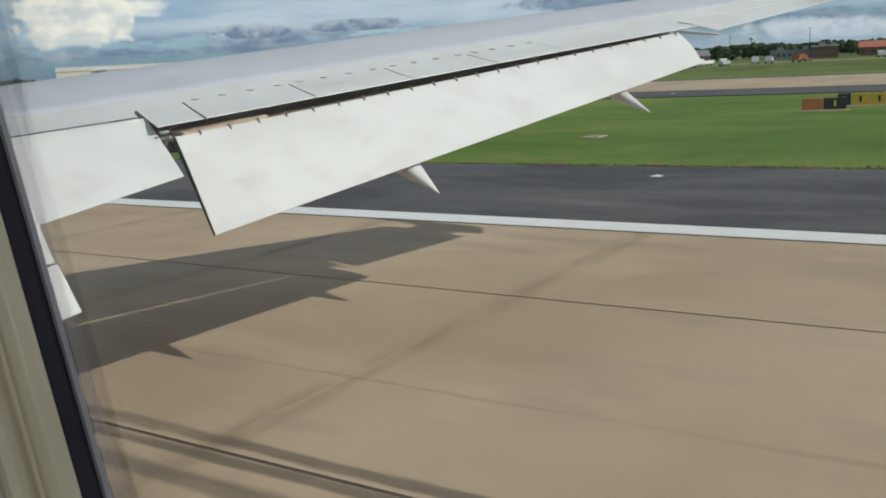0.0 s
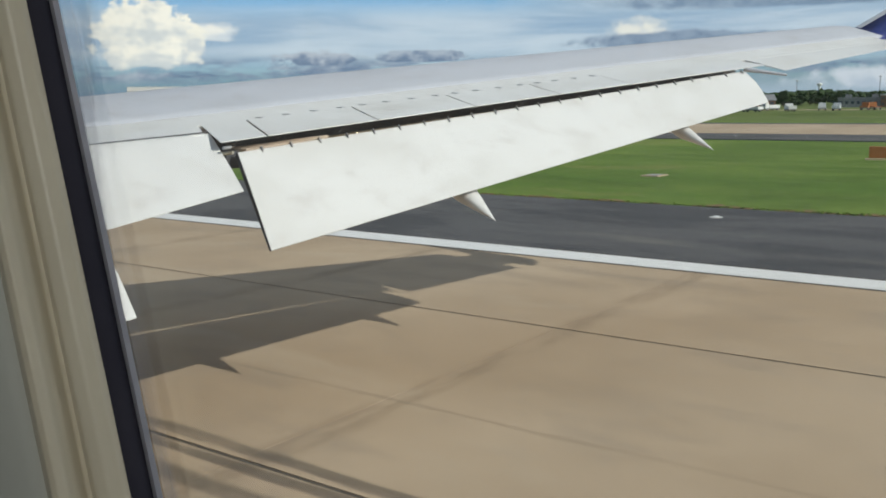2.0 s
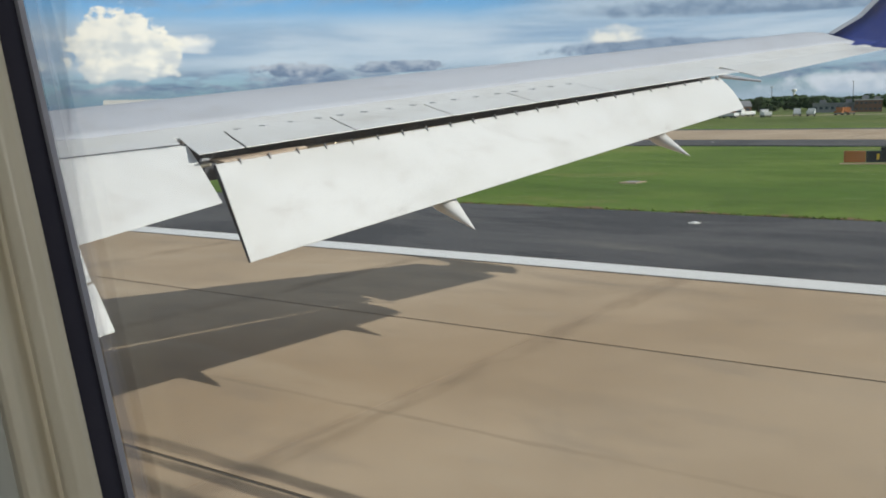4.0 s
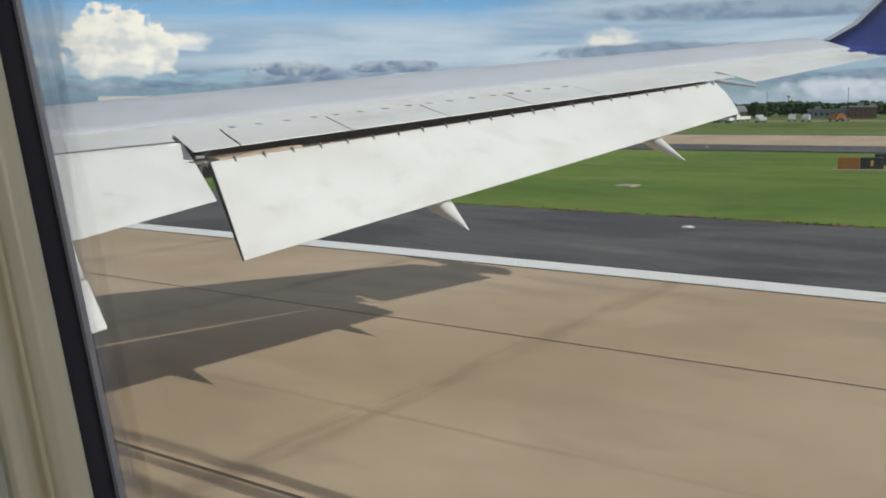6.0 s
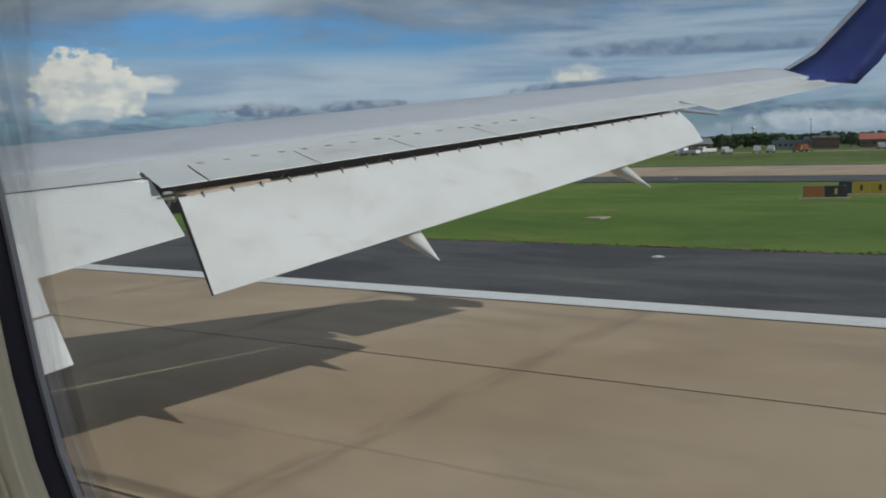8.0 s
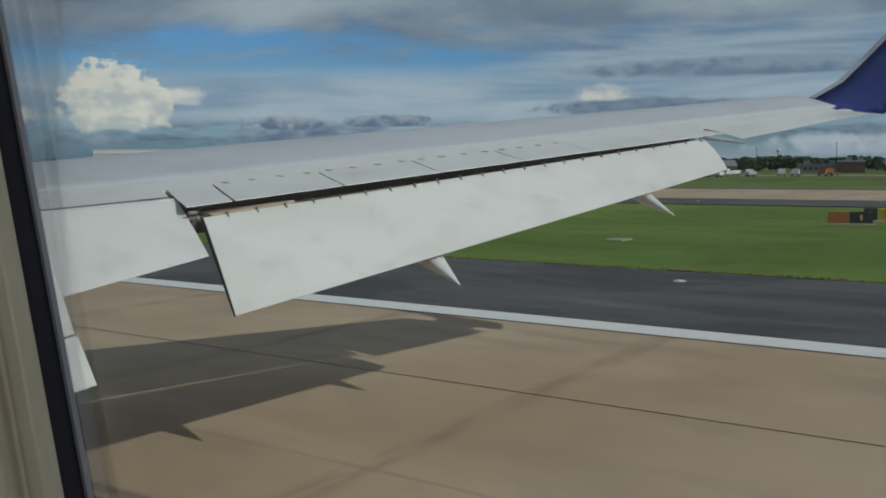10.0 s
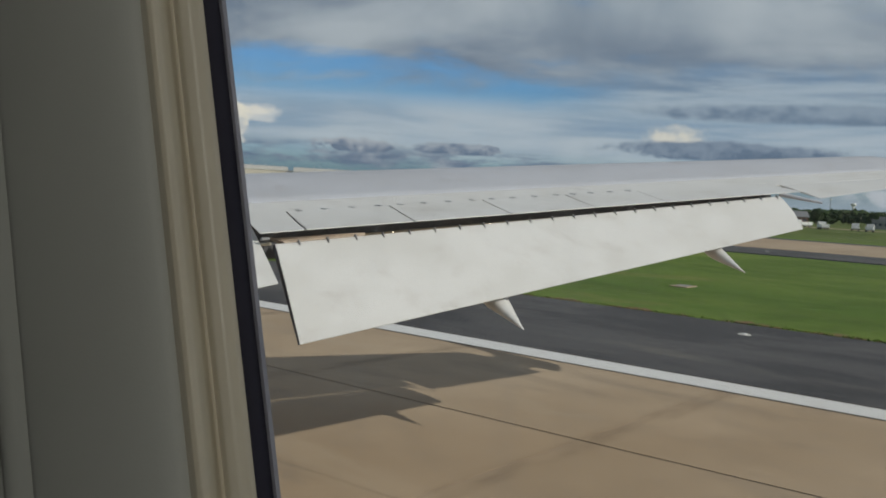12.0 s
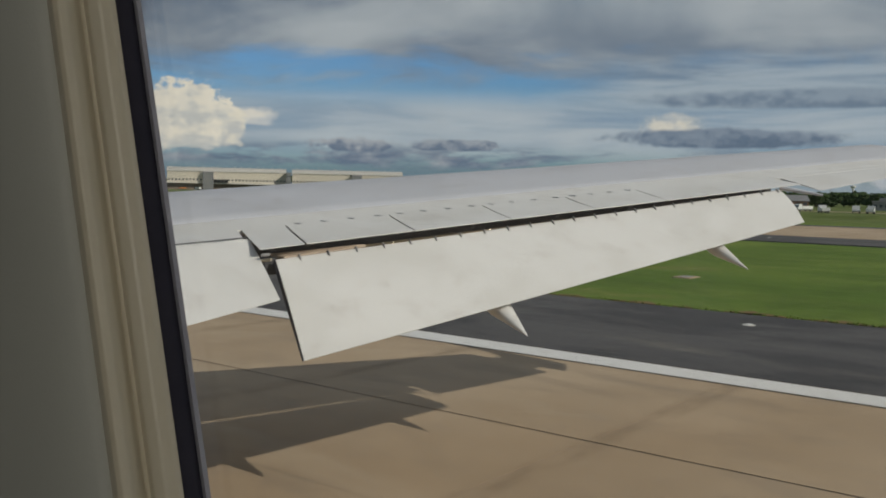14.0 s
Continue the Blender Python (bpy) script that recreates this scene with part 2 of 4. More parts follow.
def concrete(g):
    p = world_pos(g)
    rnd = g.node("ShaderNodeObjectInfo", 5)
    broad = g.noise(p, 0.12, 5, 0.6)
    blot = g.noise(g.stretch(p, 1.0, 0.35, 1), 0.9, 6, 0.65)
    grain = g.noise(p, 22, 3, 0.6)
    c = g.mix(g.band(broad, 0.3, 0.7), (0.372, 0.268, 0.165), (0.488, 0.368, 0.245))
    c = g.mix(g.math("MULTIPLY", g.band(blot, 0.5, 0.78), 0.45), c, (0.24, 0.195, 0.15))
    smudge = g.noise(g.stretch(p, 0.6, 0.25, 1), 0.5, 5, 0.6, 0.8)
    c = g.mix(g.math("MULTIPLY", g.band(smudge, 0.52, 0.70), 0.40), c, (0.235, 0.185, 0.135))
    c = g.mix(g.math("MULTIPLY", g.band(smudge, 0.44, 0.30), 0.35), c, (0.52, 0.42, 0.30))
    c = g.mix(g.math("MULTIPLY", grain, 0.22), c, (0.50, 0.45, 0.38))
    c = g.mix(g.math("MULTIPLY", g.math("SUBTRACT", rnd, 0.5), 0.25, clamp=True), c, (0.24, 0.2, 0.15))
    # rubber marks along the rolling direction
    sep = g.t.nodes.new("ShaderNodeSeparateXYZ")
    g.put(sep, 0, p)
    beat = g.math("ABSOLUTE", g.math("SUBTRACT", g.math("MODULO", g.math("ADD", sep.outputs[1], 759.8), 7.6), 3.8))
    stain = g.noise(g.stretch(p, 0.5, 2.2, 1), 1.0, 5, 0.65)
    c = g.mix(g.math("MULTIPLY", g.math("MULTIPLY", g.band(beat, 3.35, 3.75), g.band(stain, 0.36, 0.62)), 0.42), c, (0.17, 0.12, 0.075))
    along = g.noise(g.stretch(p, 0.5, 0.09, 1), 1.0, 4, 0.6)
    ragged = g.math("MULTIPLY_ADD", g.math("SUBTRACT", g.noise(g.stretch(p, 5, 0.6, 1), 1.0, 4, 0.6), 0.5), 0.22, sep.outputs[0])
    for x0, w, k in ((7.15, 0.16, 0.75), (6.75, 0.14, 0.75), (6.2, 0.24, 0.7), (9.6, 0.08, 0.25), (5.2, 0.7, 0.6), (3.9, 0.9, 0.7)):
        off = g.math("ABSOLUTE", g.math("SUBTRACT", ragged, x0))
        c = g.mix(g.math("MULTIPLY", g.math("MULTIPLY", g.band(off, w, w * 0.35), g.band(along, 0.38, 0.58)), k), c, (0.085, 0.068, 0.052))
    return dict(color=c, rough=0.85, height=grain, bump=0.25, dist=0.004, spec=0.3)


def asphalt(g):
    p = world_pos(g)
    seams = g.noise(g.stretch(p, 0.9, 0.02, 1), 1.0, 4, 0.6)
    blot = g.noise(g.stretch(p, 1, 0.4, 1), 0.28, 6, 0.65, 0.5)
    dust = g.noise(g.stretch(p, 1, 0.25, 1), 0.5, 6, 0.7)
    grain = g.noise(p, 30, 3, 0.6)
    c = g.mix(seams, (0.055, 0.055, 0.061), (0.122, 0.117, 0.117))
    c = g.mix(g.math("MULTIPLY", g.band(blot, 0.45, 0.60), 0.75), c, (0.033, 0.034, 0.039))
    c = g.mix(g.math("MULTIPLY", g.band(dust, 0.54, 0.74), 0.45), c, (0.213, 0.188, 0.156))
    c = g.mix(g.math("MULTIPLY", grain, 0.2), c, (0.150, 0.144, 0.138))
    return dict(color=c, rough=0.9, height=grain, bump=0.3, dist=0.005, spec=0.3)


def grass(g):
    p = world_pos(g)
    broad = g.noise(g.stretch(p, 1, 0.45, 1), 0.05, 5, 0.6)
    patch = g.noise(g.stretch(p, 1, 0.5, 1), 0.13, 6, 0.62, 0.6)
    mow = g.noise(g.stretch(p, 0.3, 0.05, 1), 1.0, 4, 0.6)
    tuft = g.noise(g.stretch(p, 1.0, 0.6, 1), 1.3, 7, 0.72)
    blade = g.noise(p, 9, 4, 0.75)
    c = g.mix(g.band(broad, 0.3, 0.7), (0.084, 0.168, 0.023), (0.182, 0.258, 0.050))
    c = g.mix(g.math("MULTIPLY", g.band(mow, 0.38, 0.72), 0.28), c, (0.225, 0.265, 0.060))
    c = g.mix(g.math("MULTIPLY", g.band(patch, 0.46, 0.66), 0.7), c, (0.070, 0.128, 0.020))
    c = g.mix(g.math("MULTIPLY", g.band(patch, 0.45, 0.30), 0.6), c, (0.250, 0.231, 0.075))
    c = g.mix(g.math("MULTIPLY", g.band(tuft, 0.46, 0.72), 0.6), c, (0.062, 0.104, 0.018))
    c = g.mix(g.math("MULTIPLY", g.band(blade, 0.45, 0.75), 0.45), c, (0.188, 0.225, 0.062))
    sep = g.t.nodes.new("ShaderNodeSeparateXYZ")
    g.put(sep, 0, p)
    c = g.mix(g.math("MULTIPLY", g.band(sep.outputs[0], 158, 190), 0.55), c, g.mix(g.band(patch, 0.35, 0.65), (0.145, 0.155, 0.065), (0.085, 0.10, 0.042)))
    return dict(color=c, rough=0.95, height=g.math("ADD", tuft, blade), bump=0.8, dist=0.08, spec=0.15)


def plain(a, b, scale=2.0, rough=0.7, metal=0.0):
    return lambda g: dict(color=g.mix(g.noise(world_pos(g), scale, 5, 0.6), a, b), rough=rough, metal=metal, height=g.noise(world_pos(g), scale * 8, 3), bump=0.12, dist=0.01)


CONCRETE = material("worn_tan_concrete", concrete)
ASPHALT = material("dark_shoulder_asphalt", asphalt)
GRASS = material("mown_grass", grass)
JOINT = material("tarred_joint", plain((0.055, 0.045, 0.035), (0.11, 0.09, 0.07), 1.0, 0.9))


def marking(base, worn):
    def make(g):
        p = world_pos(g)
        wear = g.noise(g.stretch(p, 1.5, 0.5, 1), 2.2, 6, 0.7)
        rub = g.noise(g.stretch(p, 1.0, 0.06, 1), 1.3, 4, 0.6)
        c = g.mix(g.math("MULTIPLY", g.band(wear, 0.52, 0.72), 0.5), base, worn)
        c = g.mix(g.math("MULTIPLY", g.band(rub, 0.55, 0.8), 0.25), c, worn)
        return dict(color=c, rough=0.7, height=wear, bump=0.1, dist=0.003)
    return make


WHITE_LINE = material("worn_white_marking", marking((0.74, 0.74, 0.73), (0.45, 0.42, 0.38)))
SOIL = material("red_clay_edge", plain((0.20, 0.095, 0.04), (0.16, 0.12, 0.04), 0.8, 0.95))
LEAF = material("dark_woodland_leaf", lambda g: dict(color=g.mix(g.node("ShaderNodeNewGeometry", 8), g.mix(g.noise(world_pos(g), 0.12), (0.022, 0.045, 0.014), (0.05, 0.085, 0.022)), (0.035, 0.06, 0.02)), rough=0.85, spec=0.2))
BARK = material("grey_bark", plain((0.10, 0.075, 0.05), (0.17, 0.14, 0.11), 3.0, 0.9))
BRICK_FAR = material("brown_brick_wall", plain((0.20, 0.10, 0.065), (0.27, 0.15, 0.10), 0.3, 0.85))
WALL_PALE = material("pale_terminal_wall", plain((0.64, 0.58, 0.49), (0.72, 0.66, 0.57), 0.1, 0.7))
ROOF_PALE = material("pale_roof_sheet", plain((0.46, 0.45, 0.42), (0.55, 0.53, 0.50), 0.1, 0.6))
ROOF_RED = material("red_roof_sheet", plain((0.40, 0.12, 0.08), (0.48, 0.18, 0.12), 0.2, 0.6))
# dark brown puts the recessed floor's shade and clutter into the colour
UNDERCROFT = material("shaded_brown_floor", plain((0.16, 0.12, 0.095), (0.30, 0.23, 0.18), 0.25, 0.8))
GLASS_FAR = material("dark_window_glass", plain((0.06, 0.075, 0.09), (0.11, 0.125, 0.14), 0.2, 0.2))
STEEL = material("grey_steel", plain((0.22, 0.22, 0.23), (0.34, 0.34, 0.34), 1.5, 0.5, 0.4))
YELLOW_SIGN = material("yellow_sign_face", plain((0.62, 0.40, 0.03), (0.70, 0.47, 0.05), 2.0, 0.5))
BLACK_SIGN = material("black_sign_face", plain((0.015, 0.015, 0.017), (0.03, 0.03, 0.03), 2.0, 0.5))
ORANGE = material("rust_orange_panel", plain((0.34, 0.12, 0.03), (0.42, 0.17, 0.05), 2.0, 0.6))
TRUCK_WHITE = material("white_vehicle_paint", plain((0.66, 0.66, 0.65), (0.76, 0.76, 0.75), 1.0, 0.4))
FIXTURE = material("pale_light_fixture", plain((0.55, 0.53, 0.48), (0.68, 0.66, 0.60), 5.0, 0.5))


# ---- shaping ----
def finish(bm, smooth=False):
    bmesh.ops.recalc_face_normals(bm, faces=bm.faces)
    for f in bm.faces:
        f.smooth = smooth
    return bm


def as_mesh(name, bm, mat, smooth=False):
    finish(bm, smooth)
    me = bpy.data.meshes.new(name)
    bm.to_mesh(me)
    bm.free()
    me.materials.append(mat)
    return me


def part(name, bm, mat, parent=None, label="", smooth=False):
    """One mesh object under a thing or a part; bm may be a ready mesh, to be shared."""
    ob = new(name, bm if isinstance(bm, bpy.types.Mesh) else as_mesh(name, bm, mat, smooth))
    if parent is not None:
        ob.parent = parent
    return tagged(ob, label)


def thing(name, label, category, group="", kind="", at=(0, 0, 0)):
    ob = new(name)
    ob.empty_display_size = 0.2
    ob.matrix_basis = at if isinstance(at, Matrix) else Matrix.Translation(at)
    return tagged(ob, label, category, group, kind)


def box(x0, x1, y0, y1, z0, z1, bevel=0.0, bm=None):
    made = bmesh.new()
    bmesh.ops.create_cube(made, size=1)
    for v in made.verts:
        v.co = Vector((x0 + (v.co.x + 0.5) * (x1 - x0), y0 + (v.co.y + 0.5) * (y1 - y0), z0 + (v.co.z + 0.5) * (z1 - z0)))
    if bevel:
        bmesh.ops.bevel(made, geom=list(made.edges), offset=bevel, segments=2, affect="EDGES", profile=0.6)
    if bm is None:
        return made
    return join(bm, made)


def join(bm, other):
    me = bpy.data.meshes.new("join")
    other.to_mesh(me)
    other.free()
    bm.from_mesh(me)
    bpy.data.meshes.remove(me)
    return bm


def loft(rings, closed=True, caps=True):
    """Skin over rings of equally many points."""
    bm = bmesh.new()
    vs = [[bm.verts.new(p) for p in r] for r in rings]
    n = len(vs[0])
    for a, b in zip(vs, vs[1:]):
        for i in range(n if closed else n - 1):
            bm.faces.new((a[i], a[(i + 1) % n], b[(i + 1) % n], b[i]))
    if caps and closed:
        bm.faces.new(vs[0])
        bm.faces.new(vs[-1])
    return bm


def rod(a, b, r, r2=None, seg=8):
    a, b = Vector(a), Vector(b)
    r2 = r if r2 is None else r2
    q = (b - a).to_track_quat("Z", "Y")
    rings = [[p + q @ Vector((math.cos(k * math.tau / seg) * rr, math.sin(k * math.tau / seg) * rr, 0)) for k in range(seg)] for p, rr in ((a, r), (b, r2))]
    return loft(rings)


def slab(corners, z0, z1):
    """A flat piece with a plan of straight edges."""
    return loft([[(x, y, z0) for x, y in corners], [(x, y, z1) for x, y in corners]])


# ---- the airfield ----
LINE_X, LINE_W = 21.15, 1.1      # inner side and width of the white edge line
GRASS_X = 34.4                  # where the asphalt shoulder ends


def field_setting():
    bm = bmesh.new()
    xs = [-3000, -600, -200, -60, GRASS_X - 1.0, GRASS_X - 0.05, 60, 82, 92, 95, 156, 158, 214, 219, 225, 232, 340, 600, 1200, 4200]
    ys = [-3000, -600, -100, 0, 60, 150, 400, 1000, 2200, 4200]
    lift = {219: 0.75, 225: 0.6}
    vs = [[bm.verts.new((x, y, -0.32 if x < GRASS_X - 0.5 or 94 < x < 157 else lift.get(x, 0.0))) for y in ys] for x in xs]
    for i in range(len(xs) - 1):
        for j in range(len(ys) - 1):
            bm.faces.new((vs[i][j], vs[i + 1][j], vs[i + 1][j + 1], vs[i][j + 1]))
    tagged(part("ground", bm, GRASS), "green mown airfield grass reaching to the horizon", "grass", kind="structure")
    edge = LINE_X + LINE_W + 0.15
    runway = part("runway", box(-45, edge, -900, 2600, -0.30, -0.012), JOINT)
    tagged(runway, "wide tan concrete runway with tarred joints", "runway", kind="structure")
    tagged(part("shoulder", box(edge, GRASS_X, -900, 2600, -0.30, 0.0), ASPHALT), "dark asphalt runway shoulder beside the grass", "shoulder", kind="structure")
    taxi = part("taxiway", box(109, 150, -900, 2600, -0.3, 0.03), CONCRETE)
    tagged(taxi, "tan concrete parallel taxiway beyond the grass", "taxiway", kind="structure")
    for x0, x1 in ((93.5, 109), (150, 157.5)):
        tagged(part("taxiway_shoulder", box(x0, x1, -900, 2600, -0.3, 0.024), ASPHALT), "dark asphalt shoulder along the taxiway", "shoulder", kind="structure")
    tagged(part("road", box(320, 334, -900, 2600, -0.3, 0.05), CONCRETE), "pale service road across the far grass", "road", kind="structure")
    line = part("edge_line", box(LINE_X, LINE_X + LINE_W, -900, 2600, -0.01, 0.008), WHITE_LINE)
    tagged(line, "worn white painted runway edge line", "marking", kind="structure")
    for x0, x1 in ((LINE_X - 0.13, LINE_X - 0.005), (LINE_X + LINE_W + 0.005, LINE_X + LINE_W + 0.1)):
        tagged(part("line_border", box(x0, x1, -900, 2600, -0.01, 0.005), JOINT), "thin black border of the white edge line", "marking", kind="structure")
    return runway


runway = field_setting()


def runway_slabs(runway):
    """Concrete slabs parted by tarred joints, beside the aircraft."""
    w, l, gap = 7.55, 7.6, 0.07
    edge = LINE_X + LINE_W + 0.13 - (14.45 + w)
    share = as_mesh("slab", box(gap / 2, w - gap / 2, 0.003, l - 0.003, -0.2, 0.0), CONCRETE)
    long = as_mesh("slab", box(gap / 2, w - gap / 2, 0.05, 300, -0.2, 0.0), CONCRETE)
    edge_share = as_mesh("slab", box(gap / 2, edge, 0.003, l - 0.003, -0.2, 0.0), CONCRETE)
    edge_long = as_mesh("slab", box(gap / 2, edge, 0.05, 300, -0.2, 0.0), CONCRETE)
    for i in range(-5, 4):
        x = 14.45 + (i - 2) * w
        for j in range(-3, 12):
            ob = new("slab", share if i < 3 else edge_share)
            ob.parent, ob.location = runway, (x, 8.0 + (j - 1) * l, 0)
        for y in (8.0 + 11 * l, 8.0 + 11 * l + 300, 8.0 - 4 * l - 300):
            ob = new("slab", long if i < 3 else edge_long)
            ob.parent, ob.location = runway, (x, y, 0)


# ---- the wing ----
WING_DROP = 1.12                # the heights below are given before the wheels settle


def y_te(x):
    return 8.9 - 0.423 * (x - 7.88) if x > 7.65 else 8.997 - 0.02 * (x - 7.65)


def z_te(x):
    return 4.73 + 0.1145 * (x - 7.63) if x > 7.65 else 4.732 + 0.04 * (x - 7.65)


def taper(x):
    return max(0.3, 1 - 0.043 * (x - 10)) if x > 7.65 else 1.10 + 0.06 * (7.65 - x)


SECTION = [(0.0, 0.0), (0.6, 0.055), (1.15, 0.115), (1.75, 0.20), (2.4, 0.355), (3.0, 0.485), (3.6, 0.53), (4.2, 0.50), (4.8, 0.40), (5.2, 0.26), (5.4, 0.10)]


def rise(x, d):
    """Height of the wing's upper skin above its trailing edge, d metres ahead of it."""
    k = taper(x)
    s = d / k
    for (a, u), (b, v) in zip(SECTION, SECTION[1:]):
        if s <= b:
            f = (s - a) / (b - a)
            return (u + (v - u) * f) * (0.55 + 0.45 * k)
    return SECTION[-1][1]


def skin(x, d, lift=0.0):
    return Vector((x, y_te(x) + d, z_te(x) + rise(x, d) + lift))


def build_wing():
    wing = thing("airliner_wing", "pale airliner wing with lowered white flaps and blue winglet", "wing", at=(7.6, 9.0, -WING_DROP))
    base = Matrix.Translation((-7.6, -9.0, 0))

    def put(name, bm, mat, parent=None, label="", smooth=False):
        bmesh.ops.transform(bm, matrix=base, verts=bm.verts)
        return part(name, bm, mat, parent or wing, label, smooth)

    # wing box: grey upper skin ahead of the panel line, down round the leading edge and back underneath
    def box_ring(x):
        k = taper(x)
        up = [skin(x, s * k) for s in (1.75, 2.1, 2.4, 2.7, 3.0, 3.3, 3.6, 3.9, 4.2, 4.5, 4.8, 5.0, 5.2, 5.4)]
        t = 0.55 + 0.45 * k
        thin = max(0.22, 1 - max(0.0, x - 11) / 11)
        nose = [Vector((x, y_te(x) + s * k, z_te(x) + h * t * (thin if s < 5.4 else 1))) for s, h in ((5.46, -0.05), (5.35, -0.2), (4.8, -0.38), (3.5, -0.5), (1.75, -0.42))]
        return up + nose
    xs = [-0.2 + 0.55, 1.5, 3.0, 4.5, 6.0, 7.0, 7.64, 8.2, 9.5, 11, 13, 15, 17, 19, 20.4, 21.2]
    put("wing_box", loft([box_ring(x) for x in xs]), GREY, label="pale grey upper wing skin", smooth=True)

    # fixed trailing-edge panels and the spoilers; each edge is (x at the trailing edge, sideways run per metre ahead)
    def panel(e0, e1, s0, s1, thick=0.03, lift=0.0, n=8):
        rows = []
        for i in range(n + 1):
            f = i / n
            xm = e0[0] + (e1[0] - e0[0]) * f
            line = []
            for j in range(5):
                d = (s0 + (s1 - s0) * j / 4) * taper(xm)
                line.append(skin((e0[0] + e0[1] * d) * (1 - f) + (e1[0] + e1[1] * d) * f, d, lift))
            rows.append(line)
        return loft([r + [p - Vector((0, 0, thick)) for p in reversed(r)] for r in rows])
    put("fixed_panel", panel((0.35, 0), (7.60, 0.47), 0.60, 1.165, 0.05, 0.003, 10), WHITE)
    put("fixed_panel", panel((7.69, 0.44), (8.235, 0.45), 0.0, 1.168, 0.012, 0.006, 3), WHITE)
    put("fixed_panel", panel((0.35, 0.0), (20.6, 0.3), 1.17, 1.76, 0.05, 0.003, 20), WHITE)
    put("fixed_panel", panel((13.88, 0.45), (16.7, 0.3), 0.0, 1.16, 0.012, 0.003, 6), WHITE)
    put("fixed_panel", panel((16.72, 0.3), (20.9, 0.2), 0.86, 1.16, 0.05, 0.002, 6), WHITE)
    # four spoilers lying shut
    te_x = [8.25, 9.69, 11.13, 12.54, 13.86]
    for i in range(4):
        sp = put("spoiler", panel((te_x[i] + 0.014, 0.45), (te_x[i + 1] - 0.014, 0.45), 0.0, 1.155, 0.014, 0.008, 5), WHITE, label="white spoiler panel lying shut")
        for f in (0.12, 0.36, 0.62, 0.88):
            x = te_x[i] + (te_x[i + 1] - te_x[i]) * f + 0.45 * 1.16 * taper(te_x[i])
            p = skin(x, 1.19 * taper(x), 0.006)
            put("hinge_fitting", box(p.x - 0.03, p.x + 0.03, p.y - 0.05, p.y + 0.06, p.z - 0.03, p.z + 0.009, 0.005), HINGE, sp)
    # cove behind the spoilers, with its pipes; near-black spar paints in the slot's shade
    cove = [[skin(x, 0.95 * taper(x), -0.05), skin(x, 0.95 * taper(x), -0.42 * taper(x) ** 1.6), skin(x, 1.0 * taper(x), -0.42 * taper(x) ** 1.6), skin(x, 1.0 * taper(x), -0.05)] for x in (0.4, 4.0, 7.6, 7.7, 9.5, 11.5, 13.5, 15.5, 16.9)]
    put("spar", loft(cove), DARK, label="near-black rear spar that darkens the slot")
    for d, h, r in ((0.25, -0.28, 0.02), (0.42, -0.22, 0.015), (0.5, -0.33, 0.025)):
        put("pipe", rod(skin(7.9, d, h), skin(16.6, d * 0.7, h * 0.8), r), TUBE)

    # outboard flap, lowered
    def flap(top0, top1, low0, low1, thick, n=10, bow=0.0):
        rings = []
        for i in range(n + 1):
            f = i / n
            a, b = Vector(top0).lerp(Vector(top1), f), Vector(low0).lerp(Vector(low1), f)
            c = b - a
            span = (Vector(top1) - Vector(top0)).normalized()
            up = c.cross(span).normalized()
            if up.z < 0:
                up = -up
            L = c.length
            prof = [(0.0, -0.02), (0.006, -0.004), (0.03, 0.002), (0.12, 0.008), (0.3, 0.012), (0.45, 0.012), (0.6, 0.010), (0.8, 0.006), (0.999, 0.0), (1.0, -0.006), (0.8, -0.012), (0.6, -0.018), (0.45, -0.026), (0.3, -0.032), (0.12, -0.038), (0.03, -0.035)]
            bulge = span * (bow * max(0.0, f * n - n + 1))
            rings.append([a + c * s + up * (h * thick * L / 0.12) + bulge * math.sin(math.pi * s) for s, h in prof])
        return loft(rings)
    FT0, FT1, FL0, FL1 = (7.90, 8.93, 4.615), (16.27, 5.39, 5.665), (7.25, 7.70, 3.56), (15.76, 4.79, 5.13)
    fl = put("flap", flap(FT0, FT1, FL0, FL1, 0.12, 14, 0.05), WHITE, label="large white lowered outboard flap with scuffed paint", smooth=False)
    tan_edge = []
    for i in range(6):
        q = 0.012 + 0.125 * i / 5
        a, w = Vector(FT0).lerp(Vector(FT1), q), 0.30 * (1 - i / 5.5)
        tan_edge.append([a + Vector((0.01, 0.005, 0.012)), a + Vector((0.10 * w, w, 0.03)), a + Vector((0.10 * w, w, 0.01)), a + Vector((0.01, 0.005, -0.01))])
    put("worn_lip", loft(tan_edge), TAN, fl, "tan primer worn bare along the lip")
    n = 23
    for i in range(n):
        f = (i + 0.8) / n
        a, b = Vector(FT0).lerp(Vector(FT1), f), Vector(FL0).lerp(Vector(FL1), f)
        c = (b - a).normalized()
        put("latch", rod(a + c * 0.0 + Vector((0, 0, 0.012)), a + c * 0.10 + Vector((0, 0, 0.012)), 0.017, 0.011, 6), STEEL, fl)
    # thin dark plate at the flap's inner end
    put("end_plate", loft([[Vector(FT0) + Vector((-0.012, 0, 0.0)), Vector(FL0) + Vector((-0.012, 0, 0)), Vector(FL0) + Vector((-0.012, 0.02, -0.015)), Vector(FT0) + Vector((-0.012, 0.03, -0.06))], [Vector(FT0) + Vector((-0.002, 0, 0.0)), Vector(FL0) + Vector((-0.002, 0, 0)), Vector(FL0) + Vector((-0.002, 0.02, -0.015)), Vector(FT0) + Vector((-0.002, 0.03, -0.06))]]), DARK, fl, "thin dark edge at the flap's inner end")
